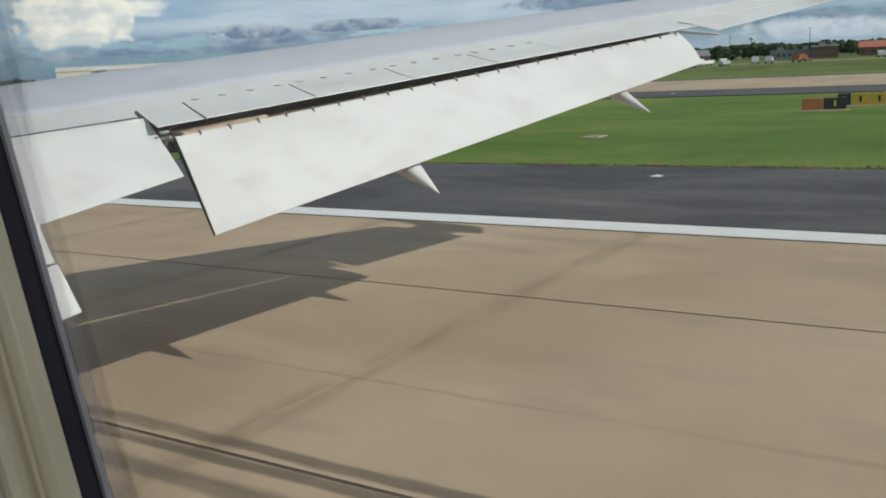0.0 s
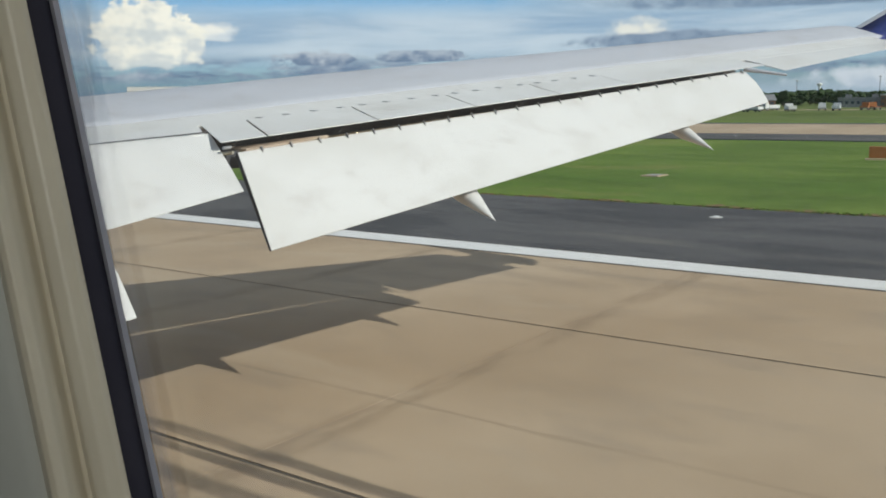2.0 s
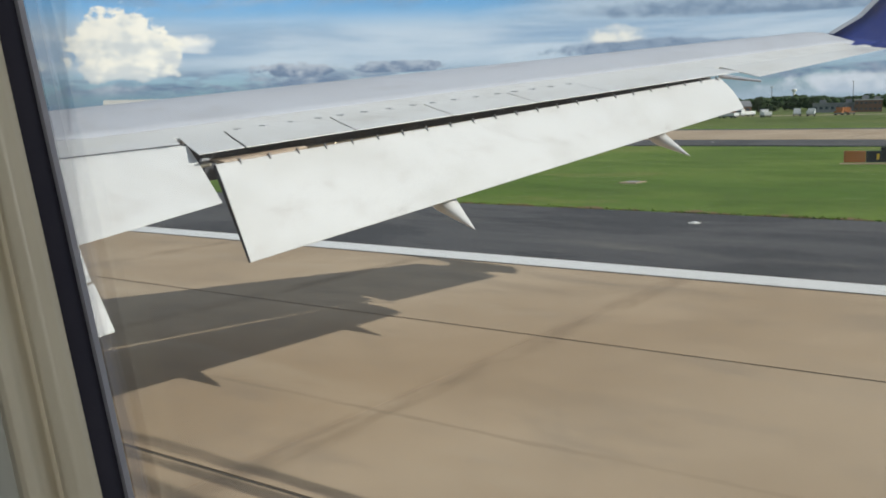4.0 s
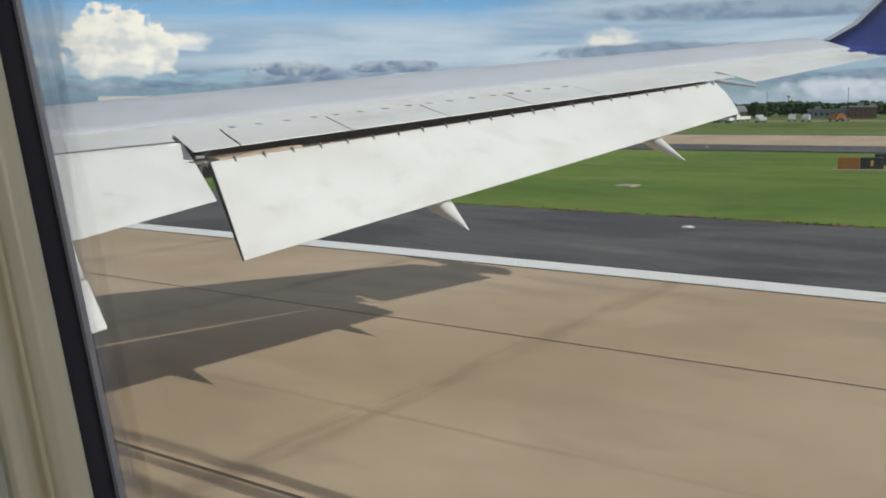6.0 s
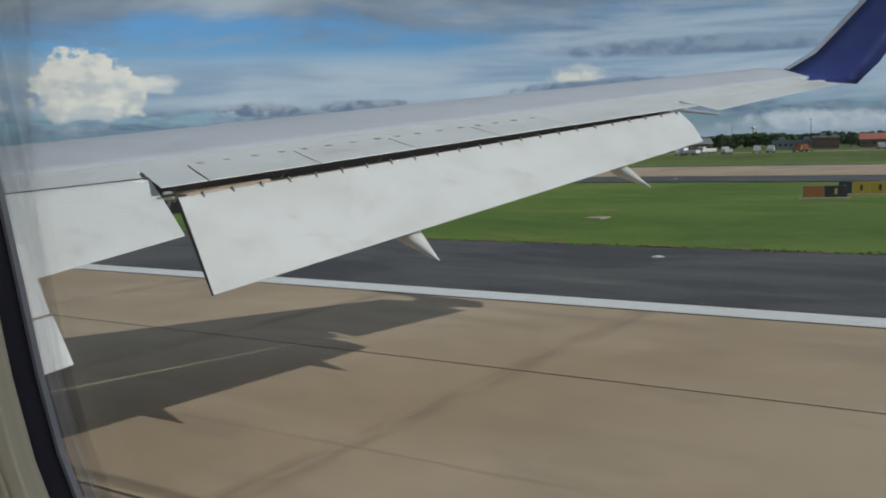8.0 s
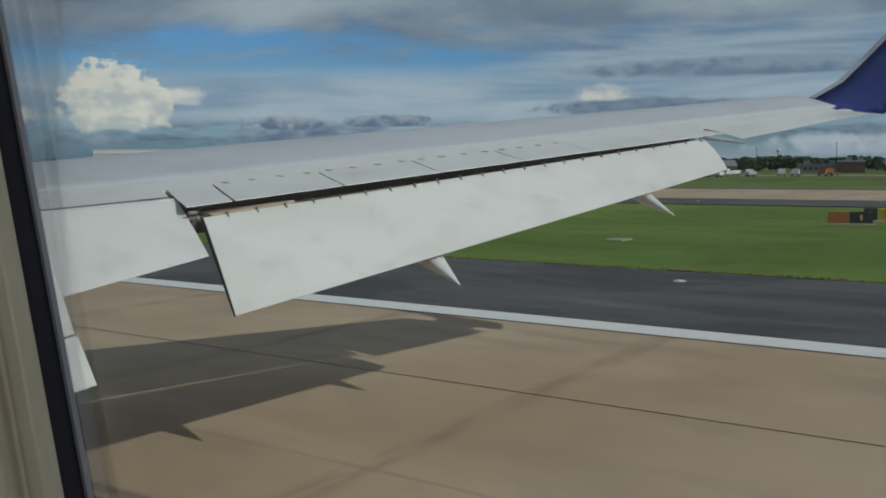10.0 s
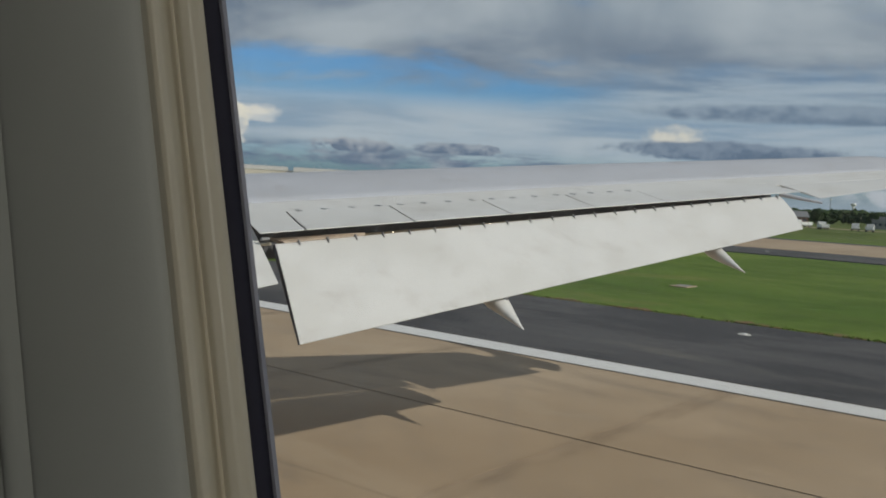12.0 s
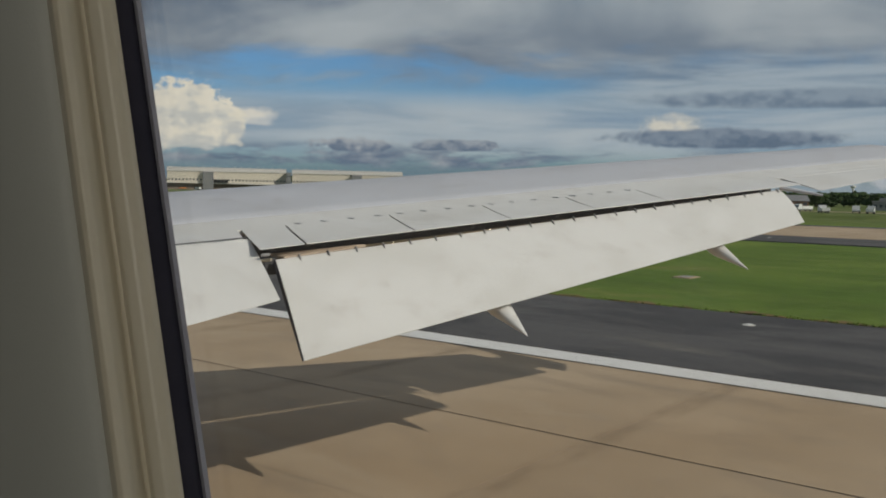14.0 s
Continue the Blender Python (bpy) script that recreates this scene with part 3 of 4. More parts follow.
    # inboard aileron, slightly drooped
    ail = put("aileron", flap((5.45, 9.60, 4.715), (8.05, 9.63, 4.838), (5.28, 8.08, 3.97), (7.30, 8.17, 4.21), 0.09, 6), WHITE, label="white drooped inboard aileron")
    # dark rod paints in the shaded gap along the aileron's front edge
    put("gap_seal", rod((5.45, 9.60, 4.722), (8.03, 9.625, 4.846), 0.009, None, 6), DARK, ail)
    # inboard flap, two segments deep
    put("inboard_flap", flap((0.45, 7.30, 4.0), (4.68, 7.22, 4.42), (0.45, 6.88, 3.45), (4.63, 6.85, 3.84), 0.10, 4), WHITE, label="white lowered inboard flap")
    put("inboard_flap", flap((0.45, 6.84, 3.44), (4.63, 6.82, 3.83), (0.45, 6.53, 3.05), (4.60, 6.53, 3.45), 0.10, 4), WHITE, label="white trailing segment of the inboard flap")
    # flap track fairings, their tails below the flap
    for tip, root, w in (((9.86, 6.37, 3.70), (10.33, 7.39, 4.26), 0.27), ((13.78, 4.99, 4.44), (14.21, 5.87, 4.90), 0.20)):
        a, b = Vector(tip), Vector(root)
        rings = []
        for i in range(11):
            f = i / 10
            p = a.lerp(b, f)
            r = w * min(1.0, (f / 0.75)) ** 1.0 + 0.006
            rings.append([p + Vector((math.copysign(abs(math.cos(q * math.tau / 14)) ** 1.3, math.cos(q * math.tau / 14)) * r * 0.95, 0, math.sin(q * math.tau / 14) * r * 0.7 - 0.25 * r)) for q in range(14)])
        put("track_fairing", loft(rings), WHITE, label="white pointed flap track fairing", smooth=True)
    # near-black block added so that the notch beside the aileron looks dark
    put("carriage", box(7.80, 8.05, 9.02, 9.45, 4.40, 4.62, 0.03), DARK)
    # tracks between the fixed wing and the flap, beside the slot's inner end
    put("flap_arm", rod((7.74, 9.25, 4.56), (7.80, 8.90, 4.61), 0.022), TUBE)
    put("roller", rod((7.70, 8.96, 4.665), (7.82, 8.96, 4.67), 0.022, None, 12), STEEL, label="bright steel roller")
    # outboard aileron
    put("outboard_aileron", flap(skin(17.0, 0.84 * taper(17.0), 0.004), skin(20.75, 0.84 * taper(20.75), 0.004), (16.62, 4.80, 5.665), (20.55, 3.42, 6.23), 0.09, 6), WHITE, label="white outboard aileron")
    put("aileron_horn", rod((16.35, 5.42, 5.70), (16.55, 4.74, 5.585), 0.045, 0.02), GREY)
    # blended winglet
    stations = [((21.15, 5.3, 6.52), (21.0, 3.2, 6.22)), ((21.45, 4.75, 6.66), (21.5, 3.15, 6.38)), ((21.75, 4.25, 7.0), (21.95, 2.9, 6.72)), ((22.1, 3.85, 7.5), (22.2, 2.62, 7.2)), ((22.5, 3.1, 8.4), (22.6, 2.1, 8.2)), ((22.95, 2.1, 9.6), (23.0, 1.45, 9.5))]
    rings = []
    for a, b in stations:
        a, b = Vector(a), Vector(b)
        c = b - a
        side = Vector((0.04, 0, 0.02))
        rings.append([a, a + c * 0.3 + side, a + c * 0.7 + side * 0.7, b, a + c * 0.7 - side * 0.7, a + c * 0.3 - side])
    wl = put("winglet", loft(rings), BLUE, label="deep blue upturned winglet", smooth=True)
    nose = []
    for a, b in stations[1:]:
        a, c = Vector(a), (Vector(b) - Vector(a)).normalized()
        side = Vector((0.022, 0, 0.008))
        nose.append([a - c * 0.015, a + c * 0.10 + side, a + c * 0.10 - side])
    put("leading_edge", loft(nose), GREY, wl, "pale grey leading edge strip")
    return wing


build_wing()


# ---- the cabin side with its window ----
EYE = Vector((0.0, 0.0, 4.13))
Z0, Z1 = -0.385, 0.55            # window opening, below and above the eye
LEAN = 0.24                     # the opening leans forward towards its top


def lean(p):
    return Vector((p[0], p[1] + LEAN * (p[2] - EYE.z), p[2]))


def ring_path(inset, x, seg=8, r=0.16):
    """Rounded outline of the opening, widened by inset, at depth x."""
    y0, y1, z0, z1 = -0.08 - inset, 0.3555 + inset, Z0 - inset, Z1 + inset
    rr = r + inset
    pts = []
    for cy, cz, a0 in ((y1 - rr, z1 - rr, 0), (y0 + rr, z1 - rr, 90), (y0 + rr, z0 + rr, 180), (y1 - rr, z0 + rr, 270)):
        for k in range(seg + 1):
            a = radians(a0 + 90 * k / seg)
            pts.append(lean((x, cy + math.cos(a) * rr, EYE.z + cz + math.sin(a) * rr)))
    return pts


def ring_part(name, prof, mat, parent, label="", smooth=True):
    """A moulding that runs round the opening; prof is a closed list of (inset, depth)."""
    rings = [ring_path(i, x) for i, x in prof]
    bm = bmesh.new()
    vs = [[bm.verts.new(p) for p in r] for r in rings]
    n = len(vs[0])
    for a, b in zip(vs, vs[1:] + vs[:1]):
        for i in range(n):
            bm.faces.new((a[i], a[(i + 1) % n], b[(i + 1) % n], b[i]))
    return part(name, bm, mat, parent, label, smooth)


def build_cabin():
    wall = thing("wall_cabin", "grey moulded aircraft cabin sidewall round a window", "wall", kind="structure")
    window = thing("window_1", "aircraft cabin window with beige reveal and black seal", "window", kind="structure")
    ring_part("pane_edge", [(-0.0027, 0.226), (0.004, 0.226), (0.004, 0.2235), (-0.0027, 0.2235)], EDGE_STRIP, window, "clouded edge of the outer pane", False)
    ring_part("seal", [(-0.001, 0.223), (-0.0005, 0.2200), (0.0008, 0.2178), (0.0020, 0.2158), (0.02, 0.2158), (0.02, 0.223)], RUBBER, window, "black rubber window seal")
    # the pane itself, lightly dusty and scratched; its film adds haze over dark tones
    pane_bm = loft([ring_path(0.003, 0.2255), ring_path(0.003, 0.2285)])
    pane = part("pane", pane_bm, PANE, window, "clear dusty acrylic window pane with a light haze")
    pane.visible_shadow = False
    # folded section: a broad lobe by the seal, a deep groove, a rounded ridge, a hollow and a lip
    shape = [(0.0, 0.0), (0.05, 0.0016), (0.20, 0.0034), (0.36, 0.0030), (0.45, 0.0002), (0.50, -0.0036), (0.545, -0.0030), (0.59, 0.0026), (0.66, 0.0070), (0.74, 0.0086), (0.83, 0.0078), (0.91, 0.0048), (0.96, 0.0018), (1.0, 0.0002)]
    fold = []
    for (ta, ha), (tb, hb) in zip(shape, shape[1:]):
        for k in range(4):
            q = k / 4
            t, h = ta + (tb - ta) * q, ha + (hb - ha) * q * q * (3 - 2 * q) * 0.5 + (hb - ha) * q * 0.5
            fold.append((0.0024 + 0.0219 * t - 0.63 * h, 0.2153 - 0.0203 * t - 0.78 * h))
    fold += [(0.034, 0.199), (0.034, 0.220), (0.0024, 0.220)]
    ring_part("reveal", fold, REVEAL, window, "beige folded plastic window reveal")
    ring_part("panel_rim", [(0.0248, 0.1945), (0.0285, 0.1905), (0.037, 0.1860), (0.055, 0.1815), (0.10, 0.178), (0.134, 0.178), (0.141, 0.1792), (0.146, 0.1835), (0.150, 0.1885), (0.155, 0.1870), (0.161, 0.1825), (0.169, 0.1805), (0.178, 0.1820), (0.186, 0.1870), (0.198, 0.1905), (0.198, 0.215), (0.0248, 0.215)], PANEL, wall)
    # flat lining beyond the rim, with the opening left free
    outer = [lean((0.1915, y, EYE.z + z)) for y, z in ((1.6, 0.95), (-1.6, 0.95), (-1.6, -0.95), (1.6, -0.95))]
    inner = ring_path(0.1975, 0.1915)
    bm = bmesh.new()
    front = [bm.verts.new(p) for p in inner]
    rim = [bm.verts.new(p) for p in outer]
    n = len(front) // 4
    for q in range(4):
        seg = front[q * n:(q + 1) * n]
        for a, b in zip(seg, seg[1:]):
            bm.faces.new((a, b, rim[q]))
        bm.faces.new((front[(q + 1) * n - 1], front[((q + 1) * n) % len(front)], rim[(q + 1) % 4], rim[q]))
    back = bmesh.ops.duplicate(bm, geom=list(bm.faces))
    for e in back['geom']:
        if isinstance(e, bmesh.types.BMVert):
            e.co.x += 0.04
    part("lining", bm, PANEL, wall)
    # outer skin of the fuselage, which carries the wing; a wide opening behind the window,
    # and a slit left in the unseen far side to let light in
    def hull(a0, a1, y0, y1, n):
        ang = [radians(a0 + (a1 - a0) * k / n) for k in range(n + 1)]
        ring = [(-2.40 + r * math.cos(a), r * math.sin(a) + EYE.z + 0.05) for r, s in ((2.75, ang), (2.69, ang[::-1])) for a in s]
        return loft([[(x, y, z) for x, z in ring] for y in (y0, y1)])
    skin_bm = hull(11.0, 173.0, -9.0, 22.0, 36)
    for piece in ((-172.0, -12.2, -9.0, 22.0, 36), (-12.2, 11.0, 0.85, 22.0, 8), (-12.2, 11.0, -9.0, -0.1, 8)):
        skin_bm = join(skin_bm, hull(*piece))
    # unseen discs added to close the hull and keep the sun off the reveal
    for y in (-8.9, 21.9):
        disc = [(-2.40 + 2.70 * math.cos(k * math.tau / 48), 2.70 * math.sin(k * math.tau / 48) + EYE.z + 0.05) for k in range(48)]
        skin_bm = join(skin_bm, loft([[(x, q, z) for x, z in disc] for q in (y - 0.05, y + 0.05)]))
    tagged(part("wall_fuselage", skin_bm, WHITE), "white outer side of the aircraft fuselage", "wall", kind="structure")
    # the rest of the cabin, unseen, closed but for far-side openings that admit light
    shell = bmesh.new()
    for b in ((-4.6, 0.19, -1.8, 1.75, 2.83, 2.88), (-4.6, 0.19, -1.8, 1.75, 5.48, 5.53), (-4.6, 0.19, 1.7, 1.75, 2.88, 5.48), (-4.6, 0.19, -1.8, -1.75, 2.88, 5.48), (-4.65, -4.6, -1.8, 1.75, 2.88, 3.83), (-4.65, -4.6, -1.8, 1.75, 4.38, 5.48)):
        box(*b, bm=shell)
    for y in (-1.8, -1.2, -0.6, 0.0, 0.6, 1.2):
        box(-4.65, -4.6, y, y + 0.3, 3.83, 4.38, bm=shell)
    # unseen area lamp, added under the ceiling to brighten panel and reveal
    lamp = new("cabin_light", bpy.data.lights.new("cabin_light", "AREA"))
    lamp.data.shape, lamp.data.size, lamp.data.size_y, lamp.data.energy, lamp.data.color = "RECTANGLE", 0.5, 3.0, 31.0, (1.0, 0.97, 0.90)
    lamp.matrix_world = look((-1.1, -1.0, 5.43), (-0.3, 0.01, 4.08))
    tagged(part("wall_shell", shell, CABIN), "dim pale lining that closes the aircraft cabin", "wall", kind="structure")


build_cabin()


# ---- the edge of the grass ----
def strip(inner, outer, z0, z1):
    """A flat band between two lines of equally many points."""
    return loft([[(a[0], a[1], z0), (b[0], b[1], z0), (b[0], b[1], z1), (a[0], a[1], z1)] for a, b in zip(inner, outer)])


def clay_edge():
    rng = random.Random(3)
    for k in range(44):
        y, l, w = -50 + k * 2.3 + rng.uniform(-0.9, 0.9), rng.uniform(0.8, 3.4), rng.uniform(0.35, 1.1)
        tagged(part("bare_soil", strip([(GRASS_X, y), (GRASS_X, y + l * 0.5), (GRASS_X, y + l)], [(GRASS_X + 0.06, y), (GRASS_X + w, y + l * rng.uniform(0.35, 0.65)), (GRASS_X + 0.06, y + l)], -0.1, 0.014), SOIL), "patch of bare red clay at the grass edge", "soil", kind="structure")


clay_edge()


# ---- small things on the field ----
def ground_light(at):
    t = thing("ground_light", "small pale inset airfield light on a round base", "airfield light", "airfield lights", at=at)
    part("base", loft([[(math.cos(k * math.tau / 14) * r, math.sin(k * math.tau / 14) * r, z) for k in range(14)] for r, z in ((0.24, -0.03), (0.225, 0.010), (0.19, 0.018))]), FIXTURE, t)
    part("lens", loft([[(math.cos(k * math.tau / 12) * r, math.sin(k * math.tau / 12) * r, z) for k in range(12)] for r, z in ((0.12, 0.015), (0.105, 0.035), (0.07, 0.05), (0.02, 0.055))]), TRUCK_WHITE, t)
    return t


first = ground_light((31.5, 11.2, 0.0))
for x, y in ((32.6, -14.0), (32.4, 42.0), (101.0, 34.0)):
    copy_thing(first, Matrix.Translation((x, y, 0.02 if x > 60 else 0.0)))


def field_sign(at, turn, panels, label, height=0.95):
    """A lit guidance sign: framed faces on short legs over a plinth."""
    t = thing("airfield_sign", label, "sign", "airfield signs", at=pose(*at, 0, 0, turn))
    w = sum(p[0] for p in panels)
    part("plinth", box(-w / 2 - 0.2, w / 2 + 0.2, -0.45, 0.45, -0.05, 0.06, 0.02), CONCRETE, t)
    x = -w / 2
    for width, mat, bars in panels:
        body = part("face", box(x + 0.02, x + width - 0.02, -0.14, 0.14, 0.12, 0.12 + height, 0.03), mat, t)
        for k in range(bars):
            bx = x + width * (0.2 + 0.6 * (k + 0.5) / bars)
            part("bar", box(bx - 0.08, bx + 0.08, -0.15, -0.139, 0.12 + height * 0.25, 0.12 + height * 0.75, 0.003), BLACK_SIGN if mat is YELLOW_SIGN else YELLOW_SIGN, body)
        for lx in (x + 0.2, x + width - 0.2):
            part("leg", rod((lx, 0, 0.05), (lx, 0, 0.14), 0.035), STEEL, t)
        x += width
    return t


field_sign((66.2, 12.0, 0), -75, ((1.35, ORANGE, 0), (1.45, BLACK_SIGN, 1)), "rust-orange and black guidance sign standing in grass", 0.75)
field_sign((70.9, 10.3, 0), -80, ((0.9, BLACK_SIGN, 1), (1.2, YELLOW_SIGN, 1), (1.2, YELLOW_SIGN, 1)), "black and yellow guidance sign standing in short grass", 0.8)
dist = field_sign((46.5, 29.5, 0), -30, ((0.95, BLACK_SIGN, 0),), "upright black distance marker board on a plinth", 1.3)
part("board_edge", box(-0.30, 0.30, -0.155, -0.138, 0.5, 1.4, 0.01), FIXTURE, dist, "pale weathered front of the board")
manhole = thing("drain_cover", "pale concrete drain cover set in the grass", "drain cover", at=(47.3, 20.3, 0))
part("slab_top", box(-0.7, 0.7, -0.5, 0.5, -0.1, 0.05, 0.02), CONCRETE, manhole)
part("grate", box(-0.4, 0.4, -0.3, 0.3, 0.04, 0.06, 0.005), STEEL, manhole)


# ---- woods and trees ----
def clump_mesh(name, centres, radii, mat, seed):
    """Many small uneven clumps of leaves in one mesh."""
    rng = np.random.default_rng(seed)
    ico = bmesh.new()
    bmesh.ops.create_icosphere(ico, subdivisions=1, radius=1)
    base = np.array([v.co[:] for v in ico.verts])
    tri = np.array([[v.index for v in f.verts] for f in ico.faces])
    ico.free()
    n = len(centres)
    jit = 1 + rng.uniform(-0.42, 0.42, (n, len(base), 1))
    verts = np.asarray(centres)[:, None, :] + base[None] * jit * np.asarray(radii)[:, None, None] * np.array([1, 1, 0.8])
    faces = tri[None] + (np.arange(n) * len(base))[:, None, None]
    me = bpy.data.meshes.new(name)
    me.from_pydata(verts.reshape(-1, 3).tolist(), [], faces.reshape(-1, 3).tolist())
    me.materials.append(mat)
    return me


def far_woods():
    rng = np.random.default_rng(4)
    cs, rs = [], []
    for k in range(4600):
        az = radians(rng.uniform(52, 104))
        r = rng.uniform(500, 590)
        top = 6.9 + 2.2 * noise.noise(Vector((az * 22, 1.3, 0))) + 1.6 * noise.noise(Vector((az * 70, 4.1, 0)))
        h = top * math.sqrt(rng.uniform(0.02, 1)) * (0.8 + 0.2 * (r - 500) / 90)
        cs.append((math.sin(az) * r, math.cos(az) * r, h))
        rs.append(rng.uniform(0.8, 1.9))
    for k in range(1500):
        az = radians(rng.uniform(22, 53))
        r = rng.uniform(960, 1060)
        top = 11 + 4 * noise.noise(Vector((az * 30, 2.3, 0)))
        cs.append((math.sin(az) * r, math.cos(az) * r, top * math.sqrt(rng.uniform(0.02, 1))))
        rs.append(rng.uniform(1.6, 3.4))
    ob = new("woods", clump_mesh("woods", cs, rs, LEAF, 5))
    tagged(ob, "dark green belt of woods beyond the airfield", "woods", kind="stuff")


far_woods()


def grass_edge():
    """Ragged tufts where the grass meets the shoulder."""
    rng = np.random.default_rng(8)
    n = 1900
    x = GRASS_X + np.abs(rng.normal(0, 0.22, n)) - 0.05
    y = rng.uniform(-40, 60, n)
    cs = np.stack([x, y, rng.uniform(-0.02, 0.05, n)], 1)
    ob = new("grass_tufts", clump_mesh("grass_tufts", cs, rng.uniform(0.02, 0.06, n), GRASS, 9))
    tagged(ob, "ragged green grass tufts along the shoulder edge", "grass", kind="stuff")


grass_edge()


def tree(at, h, seed, name="tree"):
    rng = np.random.default_rng(seed)
    t = thing(name, "dark green leafy tree standing alone beyond the taxiway", "tree", "lone trees", at=at)
    bm = rod((0, 0, -0.2), (0.1, 0, h * 0.5), h * 0.028, h * 0.014, 8)
    for k in range(7):
        a, z = rng.uniform(0, math.tau), h * rng.uniform(0.28, 0.5)
        bm = join(bm, rod((0.05, 0, z), (math.cos(a) * h * 0.24, math.sin(a) * h * 0.24, z + h * rng.uniform(0.15, 0.3)), h * 0.011, h * 0.004, 6))
    part("trunk", bm, BARK, t)
    cs, rs = [], []
    for k in range(340):
        v = Vector(rng.normal(size=3)).normalized() * (rng.uniform(0.25, 1) ** 0.5)
        wob = 1 + 0.35 * noise.noise(v * 2.2 + Vector((seed, 0, 0)))
        cs.append((v.x * h * 0.33 * wob, v.y * h * 0.33 * wob, h * 0.62 + v.z * h * 0.36 * wob))
        rs.append(h * rng.uniform(0.022, 0.06))
    part("crown", clump_mesh("crown", cs, rs, LEAF, seed), LEAF, t)
    return t


for i, (az, r, h) in enumerate(((76.9, 470, 7.5), (78.9, 460, 7.0), (73.9, 450, 7.5), (81.0, 440, 7.0), (83.5, 400, 6.0), (70.6, 460, 8.0), (79.9, 455, 6.0))):
    tree((math.sin(radians(az)) * r, math.cos(radians(az)) * r, 0), h, 20 + i)


# ---- buildings and vehicles far off ----
def far_building(name, label, at, turn, w, d, h, wall, roof, bays, storeys, flat=True, door=False):
    t = thing(name, label, "building", at=pose(*at, 0, 0, turn))
    part("wall", box(-w / 2, w / 2, -d / 2, d / 2, -0.2, h), wall, t)
    if flat:
        r = part("roof", box(-w / 2 - 0.3, w / 2 + 0.3, -d / 2 - 0.3, d / 2 + 0.3, h, h + 0.5, 0.05), roof, t)
        rng = random.Random(int(w * 10 + h))
        for k in range(max(2, int(w / 14))):
            x = -w / 2 + w * (k + 0.5) / max(2, int(w / 14)) + rng.uniform(-1.5, 1.5)
            part("roof_unit", box(x - 1.2, x + 1.2, -1, 1, h + 0.5, h + 0.5 + rng.uniform(0.6, 1.5), 0.05), STEEL, r)
    else:
        part("roof", loft([[(x, -d / 2 - 0.4, h), (x, 0, h + d * 0.28), (x, d / 2 + 0.4, h), (x, d / 2 + 0.4, h - 0.2), (x, 0, h + d * 0.28 - 0.25), (x, -d / 2 - 0.4, h - 0.2)] for x in (-w / 2 - 0.4, w / 2 + 0.4)]), roof, t)
    pw, ph = w / bays, h / storeys
    pane = as_mesh("window", box(-pw * 0.27, pw * 0.27, -0.06, 0.05, -ph * 0.16, ph * 0.16, 0.02), GLASS_FAR)
    for i in range(bays):
        for j in range(storeys):
            o = new("window", pane)
            o.parent, o.location = t, (-w / 2 + pw * (i + 0.5), -d / 2, ph * (j + 0.55))
    return t


def at_az(az, r, z=0.0):
    return (math.sin(radians(az)) * r, math.cos(radians(az)) * r, z)


def terminal(az, w, h, label, bays, tower):
    """A long concourse: recessed ground floor, pale wall with a window row, sloping roof with lamps."""
    t = thing("terminal", label, "building", "terminal blocks", at=pose(*at_az(az, 900), 0, 0, -az))
    part("ground_floor", box(-w / 2, w / 2, -9, 14, -0.2, 6.0), UNDERCROFT, t, "shaded recessed ground floor")
    part("wall", box(-w / 2, w / 2, -12, 15, 6.0, h - 4.2, 0.1), WALL_PALE, t)
    part("roof", loft([[(x, -12.6, h - 4.2), (x, -12.4, h - 3.5), (x, -9.5, h - 0.9), (x, -4, h), (x, 8, h), (x, 15.5, h - 3.5), (x, 15.5, h - 4.2)] for x in (-w / 2 - 0.4, w / 2 + 0.4)]), ROOF_PALE, t, "pale sloping roof sheet")
    part("canopy", box(-w / 2 - 0.2, w / 2 + 0.2, -13.4, -12.05, 5.7, 6.5, 0.08), ROOF_PALE, t)
    pane = as_mesh("window", box(-0.75, 0.75, -0.06, 0.08, -0.9, 0.9, 0.05), GLASS_FAR)
    for k in range(bays):
        o = new("window", pane)
        o.parent, o.location = t, (-w / 2 + w * (k + 0.5) / bays, -12.02, 9.3)
    lamp = as_mesh("roof_lamp", join(rod((0, 0, -0.2), (0, 0, 0.8), 0.12, 0.1, 6), box(-0.5, 0.5, -0.35, 0.35, 0.7, 1.15, 0.1)), TRUCK_WHITE)
    for k in range(int(w / 7)):
        o = new("roof_lamp", lamp)
        o.parent, o.location = t, (-w / 2 + 3.5 + 7 * k + (k % 3) * 0.8, -4.0, h)
    tw = part("stair_tower", box(tower, tower + 9.5, -16.5, -12.03, -0.2, h - 4.6, 0.1), STEEL, t, "grey stair tower")
    part("tower_cap", box(tower - 0.3, tower + 9.8, -16.8, -12.04, h - 4.6, h - 4.2, 0.05), STEEL, tw)
    # solid black block stands in for the darkness of a gap
    part("loading_bay", box(tower + 10, tower + 23, -14.5, -12.06, 6.9, 9.6, 0.1), BLACK_SIGN, t, "black block standing for a dark gap")


terminal(38.9, 108, 21.0, "long pale terminal concourse with small windows", 34, -22)
terminal(46.1, 104, 21.0, "long pale terminal concourse with a grey stair tower", 32, 4)
far_building("link_block", "grey glazed link between the terminal blocks", at_az(42.52, 890), -42.5, 4.5, 20, 16.5, STEEL, STEEL, 2, 3)
far_building("hangar", "low hangar with a red pitched roof", at_az(52.6, 780), -52, 60, 26, 9, WALL_PALE, ROOF_RED, 10, 1, False)
far_building("brick_building", "orange-brown brick building with flat roof", at_az(79.7, 410), -80, 10, 8, 4.6, BRICK_FAR, ROOF_PALE, 6, 2)
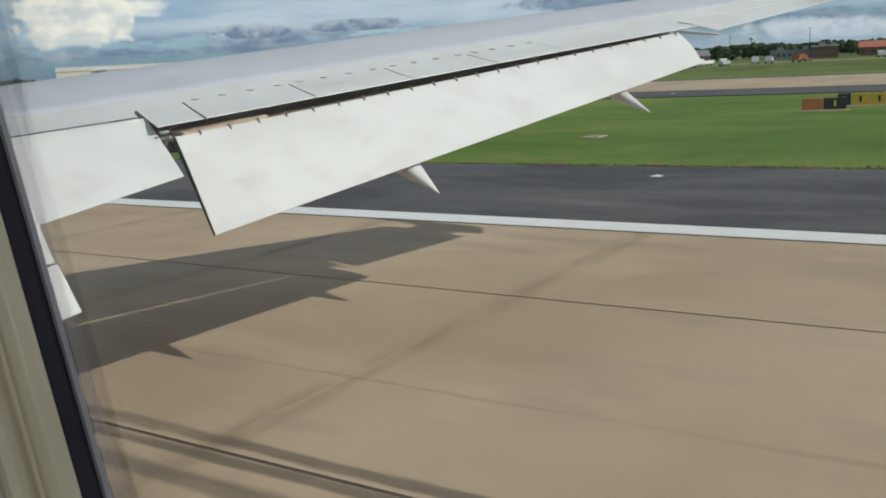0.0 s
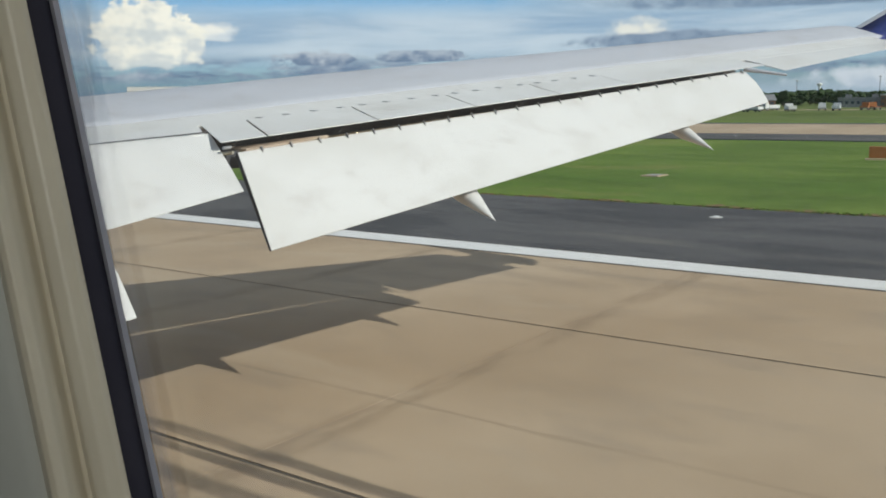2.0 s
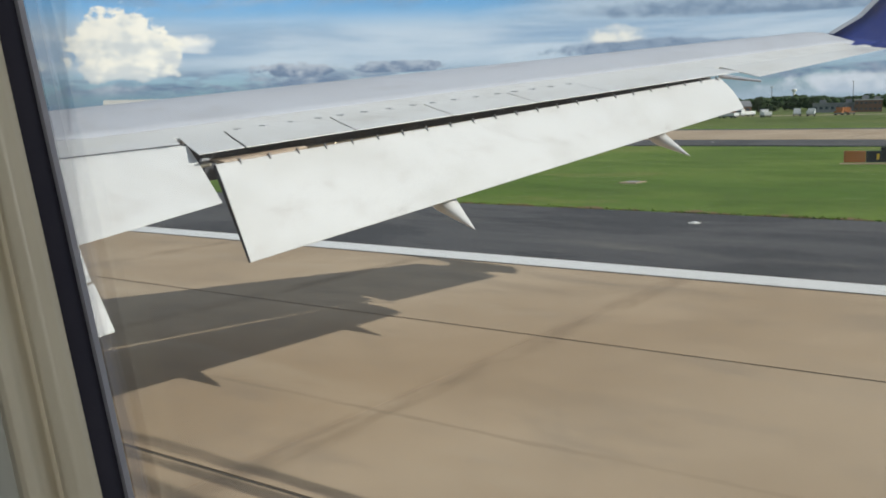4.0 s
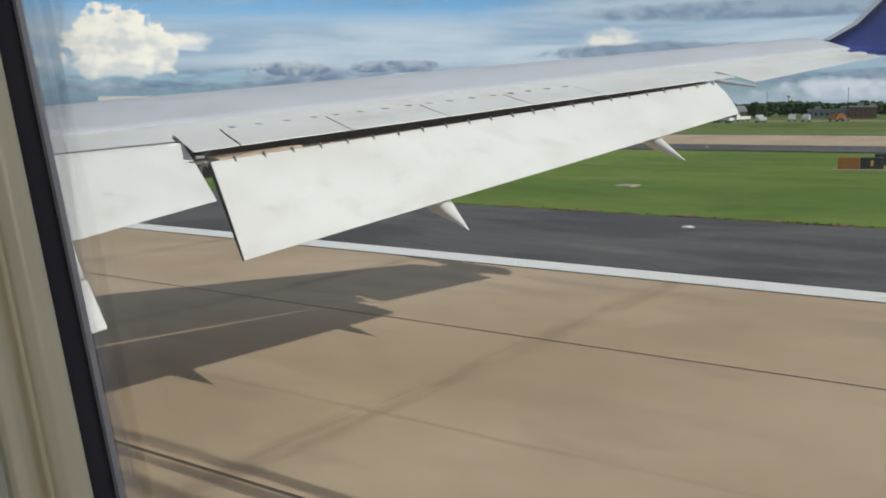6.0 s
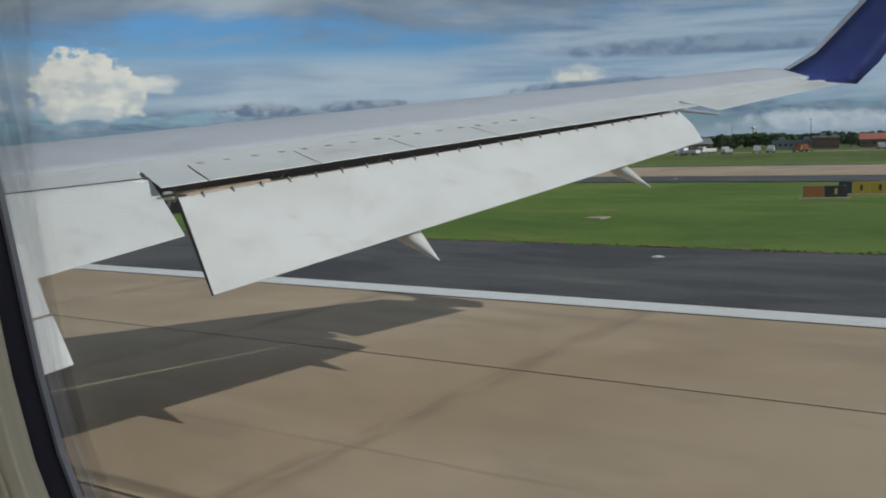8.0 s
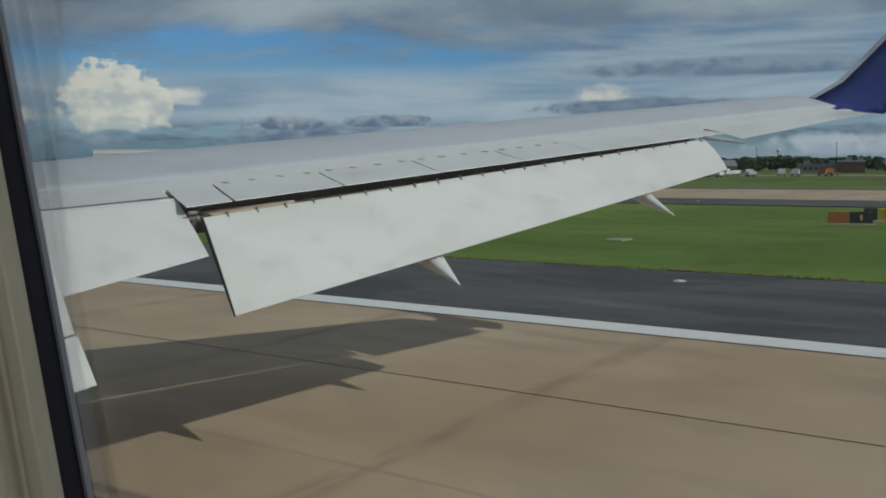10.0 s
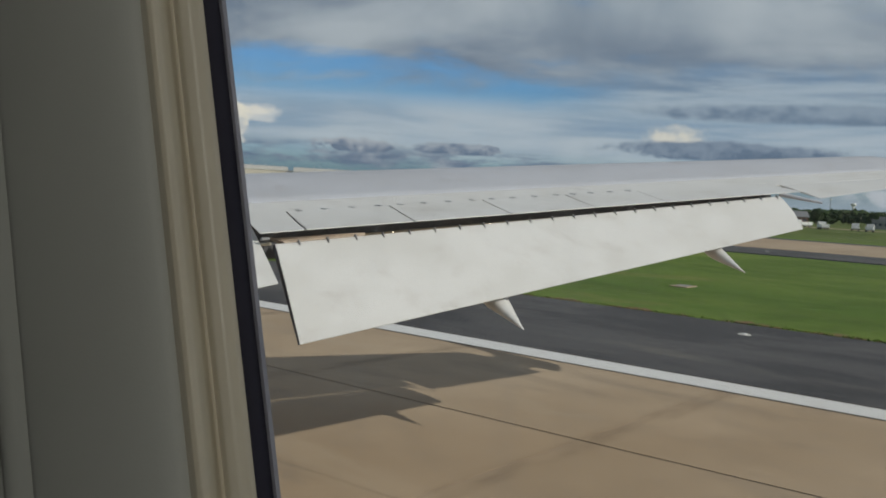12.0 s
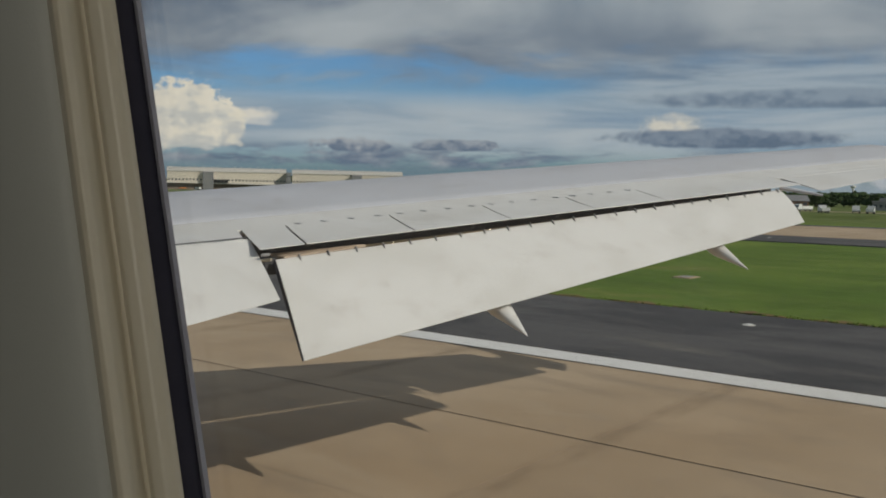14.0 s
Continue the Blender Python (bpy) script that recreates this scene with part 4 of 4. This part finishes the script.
far_building("shed", "long low dark shed beside the brick building", at_az(78.0, 415), -78, 17, 9, 3.4, STEEL, STEEL, 8, 1)
far_building("house", "small house with a red pitched roof", at_az(82.4, 430), -82, 14, 9, 3.4, BRICK_FAR, ROOF_RED, 4, 1, False)
far_building("house", "small brick house with a brown pitched roof", at_az(72.6, 440), -60, 12, 9, 3.2, BRICK_FAR, STEEL, 4, 1, False)


def truck(at, turn, label, mat, box_h=2.6, length=6.5):
    t = thing("truck", label, "truck", "service trucks", at=pose(*at, 0, 0, turn))
    part("chassis", box(-length / 2, length / 2, -1.0, 1.0, 0.55, 0.8, 0.03), STEEL, t)
    part("box_body", box(-length / 2, length / 2 - 2.0, -1.15, 1.15, 0.8, 0.8 + box_h, 0.06), mat, t)
    cab = part("cab", loft([[(x, y, z) for x, z in ((length / 2 - 1.9, 0.6), (length / 2, 0.6), (length / 2, 1.5), (length / 2 - 0.45, 2.4), (length / 2 - 1.9, 2.45))] for y in (-1.05, 1.05)]), mat, t)
    part("windscreen", loft([[(length / 2 - 0.02 + 0.02, y, 1.55), (length / 2 - 0.42, y, 2.3), (length / 2 - 0.46, y, 2.3), (length / 2 - 0.06, y, 1.55)] for y in (-0.95, 0.95)]), GLASS_FAR, cab)
    for x in (-length / 2 + 1.2, length / 2 - 1.1):
        for y in (-0.95, 0.95):
            wheel = part("wheel", rod((x, y - 0.14, 0.45), (x, y + 0.14, 0.45), 0.45, None, 14), BLACK_SIGN, t)
            part("rim", rod((x, y - 0.15, 0.45), (x, y + 0.15, 0.45), 0.22, None, 10), STEEL, wheel)
    return t


for i, (az, r, turn, mat, bh) in enumerate(((71.6, 252, 20, TRUCK_WHITE, 0.6), (72.2, 246, 70, TRUCK_WHITE, 0.8), (73.2, 275, 160, TRUCK_WHITE, 1.0), (74.3, 250, 30, TRUCK_WHITE, 0.9), (76.0, 262, 15, TRUCK_WHITE, 0.5), (76.75, 259, 10, TRUCK_WHITE, 0.9), (78.2, 268, 5, ORANGE, 0.5), (78.7, 272, 30, ORANGE, 0.3), (82.6, 285, 12, TRUCK_WHITE, 1.1))):
    truck(at_az(az, r * 1.2), turn, "white service truck parked on the far grass" if mat is TRUCK_WHITE else "orange service truck parked on the far grass", mat, bh, 5.5 + (i % 3))


for i, (az, r, turn) in enumerate(((36.3, 850, 10), (37.2, 842, 80), (38.9, 846, 30), (39.6, 838, 5), (40.8, 845, 60), (41.6, 840, 20), (43.4, 846, 0), (44.7, 842, 50))):
    truck(at_az(az, r), turn, "white airport service truck parked before the terminal" if i % 3 else "orange airport service truck parked before the terminal", TRUCK_WHITE if i % 3 else ORANGE, 1.2 + 0.5 * (i % 2), 8.0)


def mast(at, h):
    t = thing("light_mast", "tall grey floodlight mast near the far buildings", "light mast", "light masts", at=at)
    part("pole", rod((0, 0, -0.2), (0, 0, h), 0.28, 0.14, 10), STEEL, t)
    head = part("head", box(-1.6, 1.6, -0.3, 0.3, h - 0.2, h + 0.3, 0.05), STEEL, t)
    for k in range(4):
        part("lamp", box(-1.4 + 0.8 * k, -0.9 + 0.8 * k, -0.5, -0.28, h - 0.25, h + 0.25, 0.04), FIXTURE, head)


shelter = far_building("equipment_shelter", "dark grey equipment shelter with a white end panel", at_az(85.6, 200), -70, 9, 5, 3.2, STEEL, STEEL, 4, 1)
part("end_panel", box(4.5, 4.62, -2.3, 2.3, 0.2, 3.0, 0.02), TRUCK_WHITE, shelter, "white end panel")
mast(at_az(78.9, 560), 15)
mast(at_az(74.6, 600), 14)


def water_tower(at):
    t = thing("water_tower", "white water tower rising over the woods", "water tower", at=at)
    part("stem", rod((0, 0, -0.2), (0, 0, 12), 0.9, 0.7, 12), TRUCK_WHITE, t)
    part("tank", loft([[(math.cos(k * math.tau / 18) * r, math.sin(k * math.tau / 18) * r, z) for k in range(18)] for r, z in ((0.5, 11.0), (1.4, 11.6), (1.7, 12.3), (1.4, 12.9), (0.3, 13.2))]), TRUCK_WHITE, t, smooth=True)


water_tower(at_az(75.8, 640))
runway_slabs(runway)
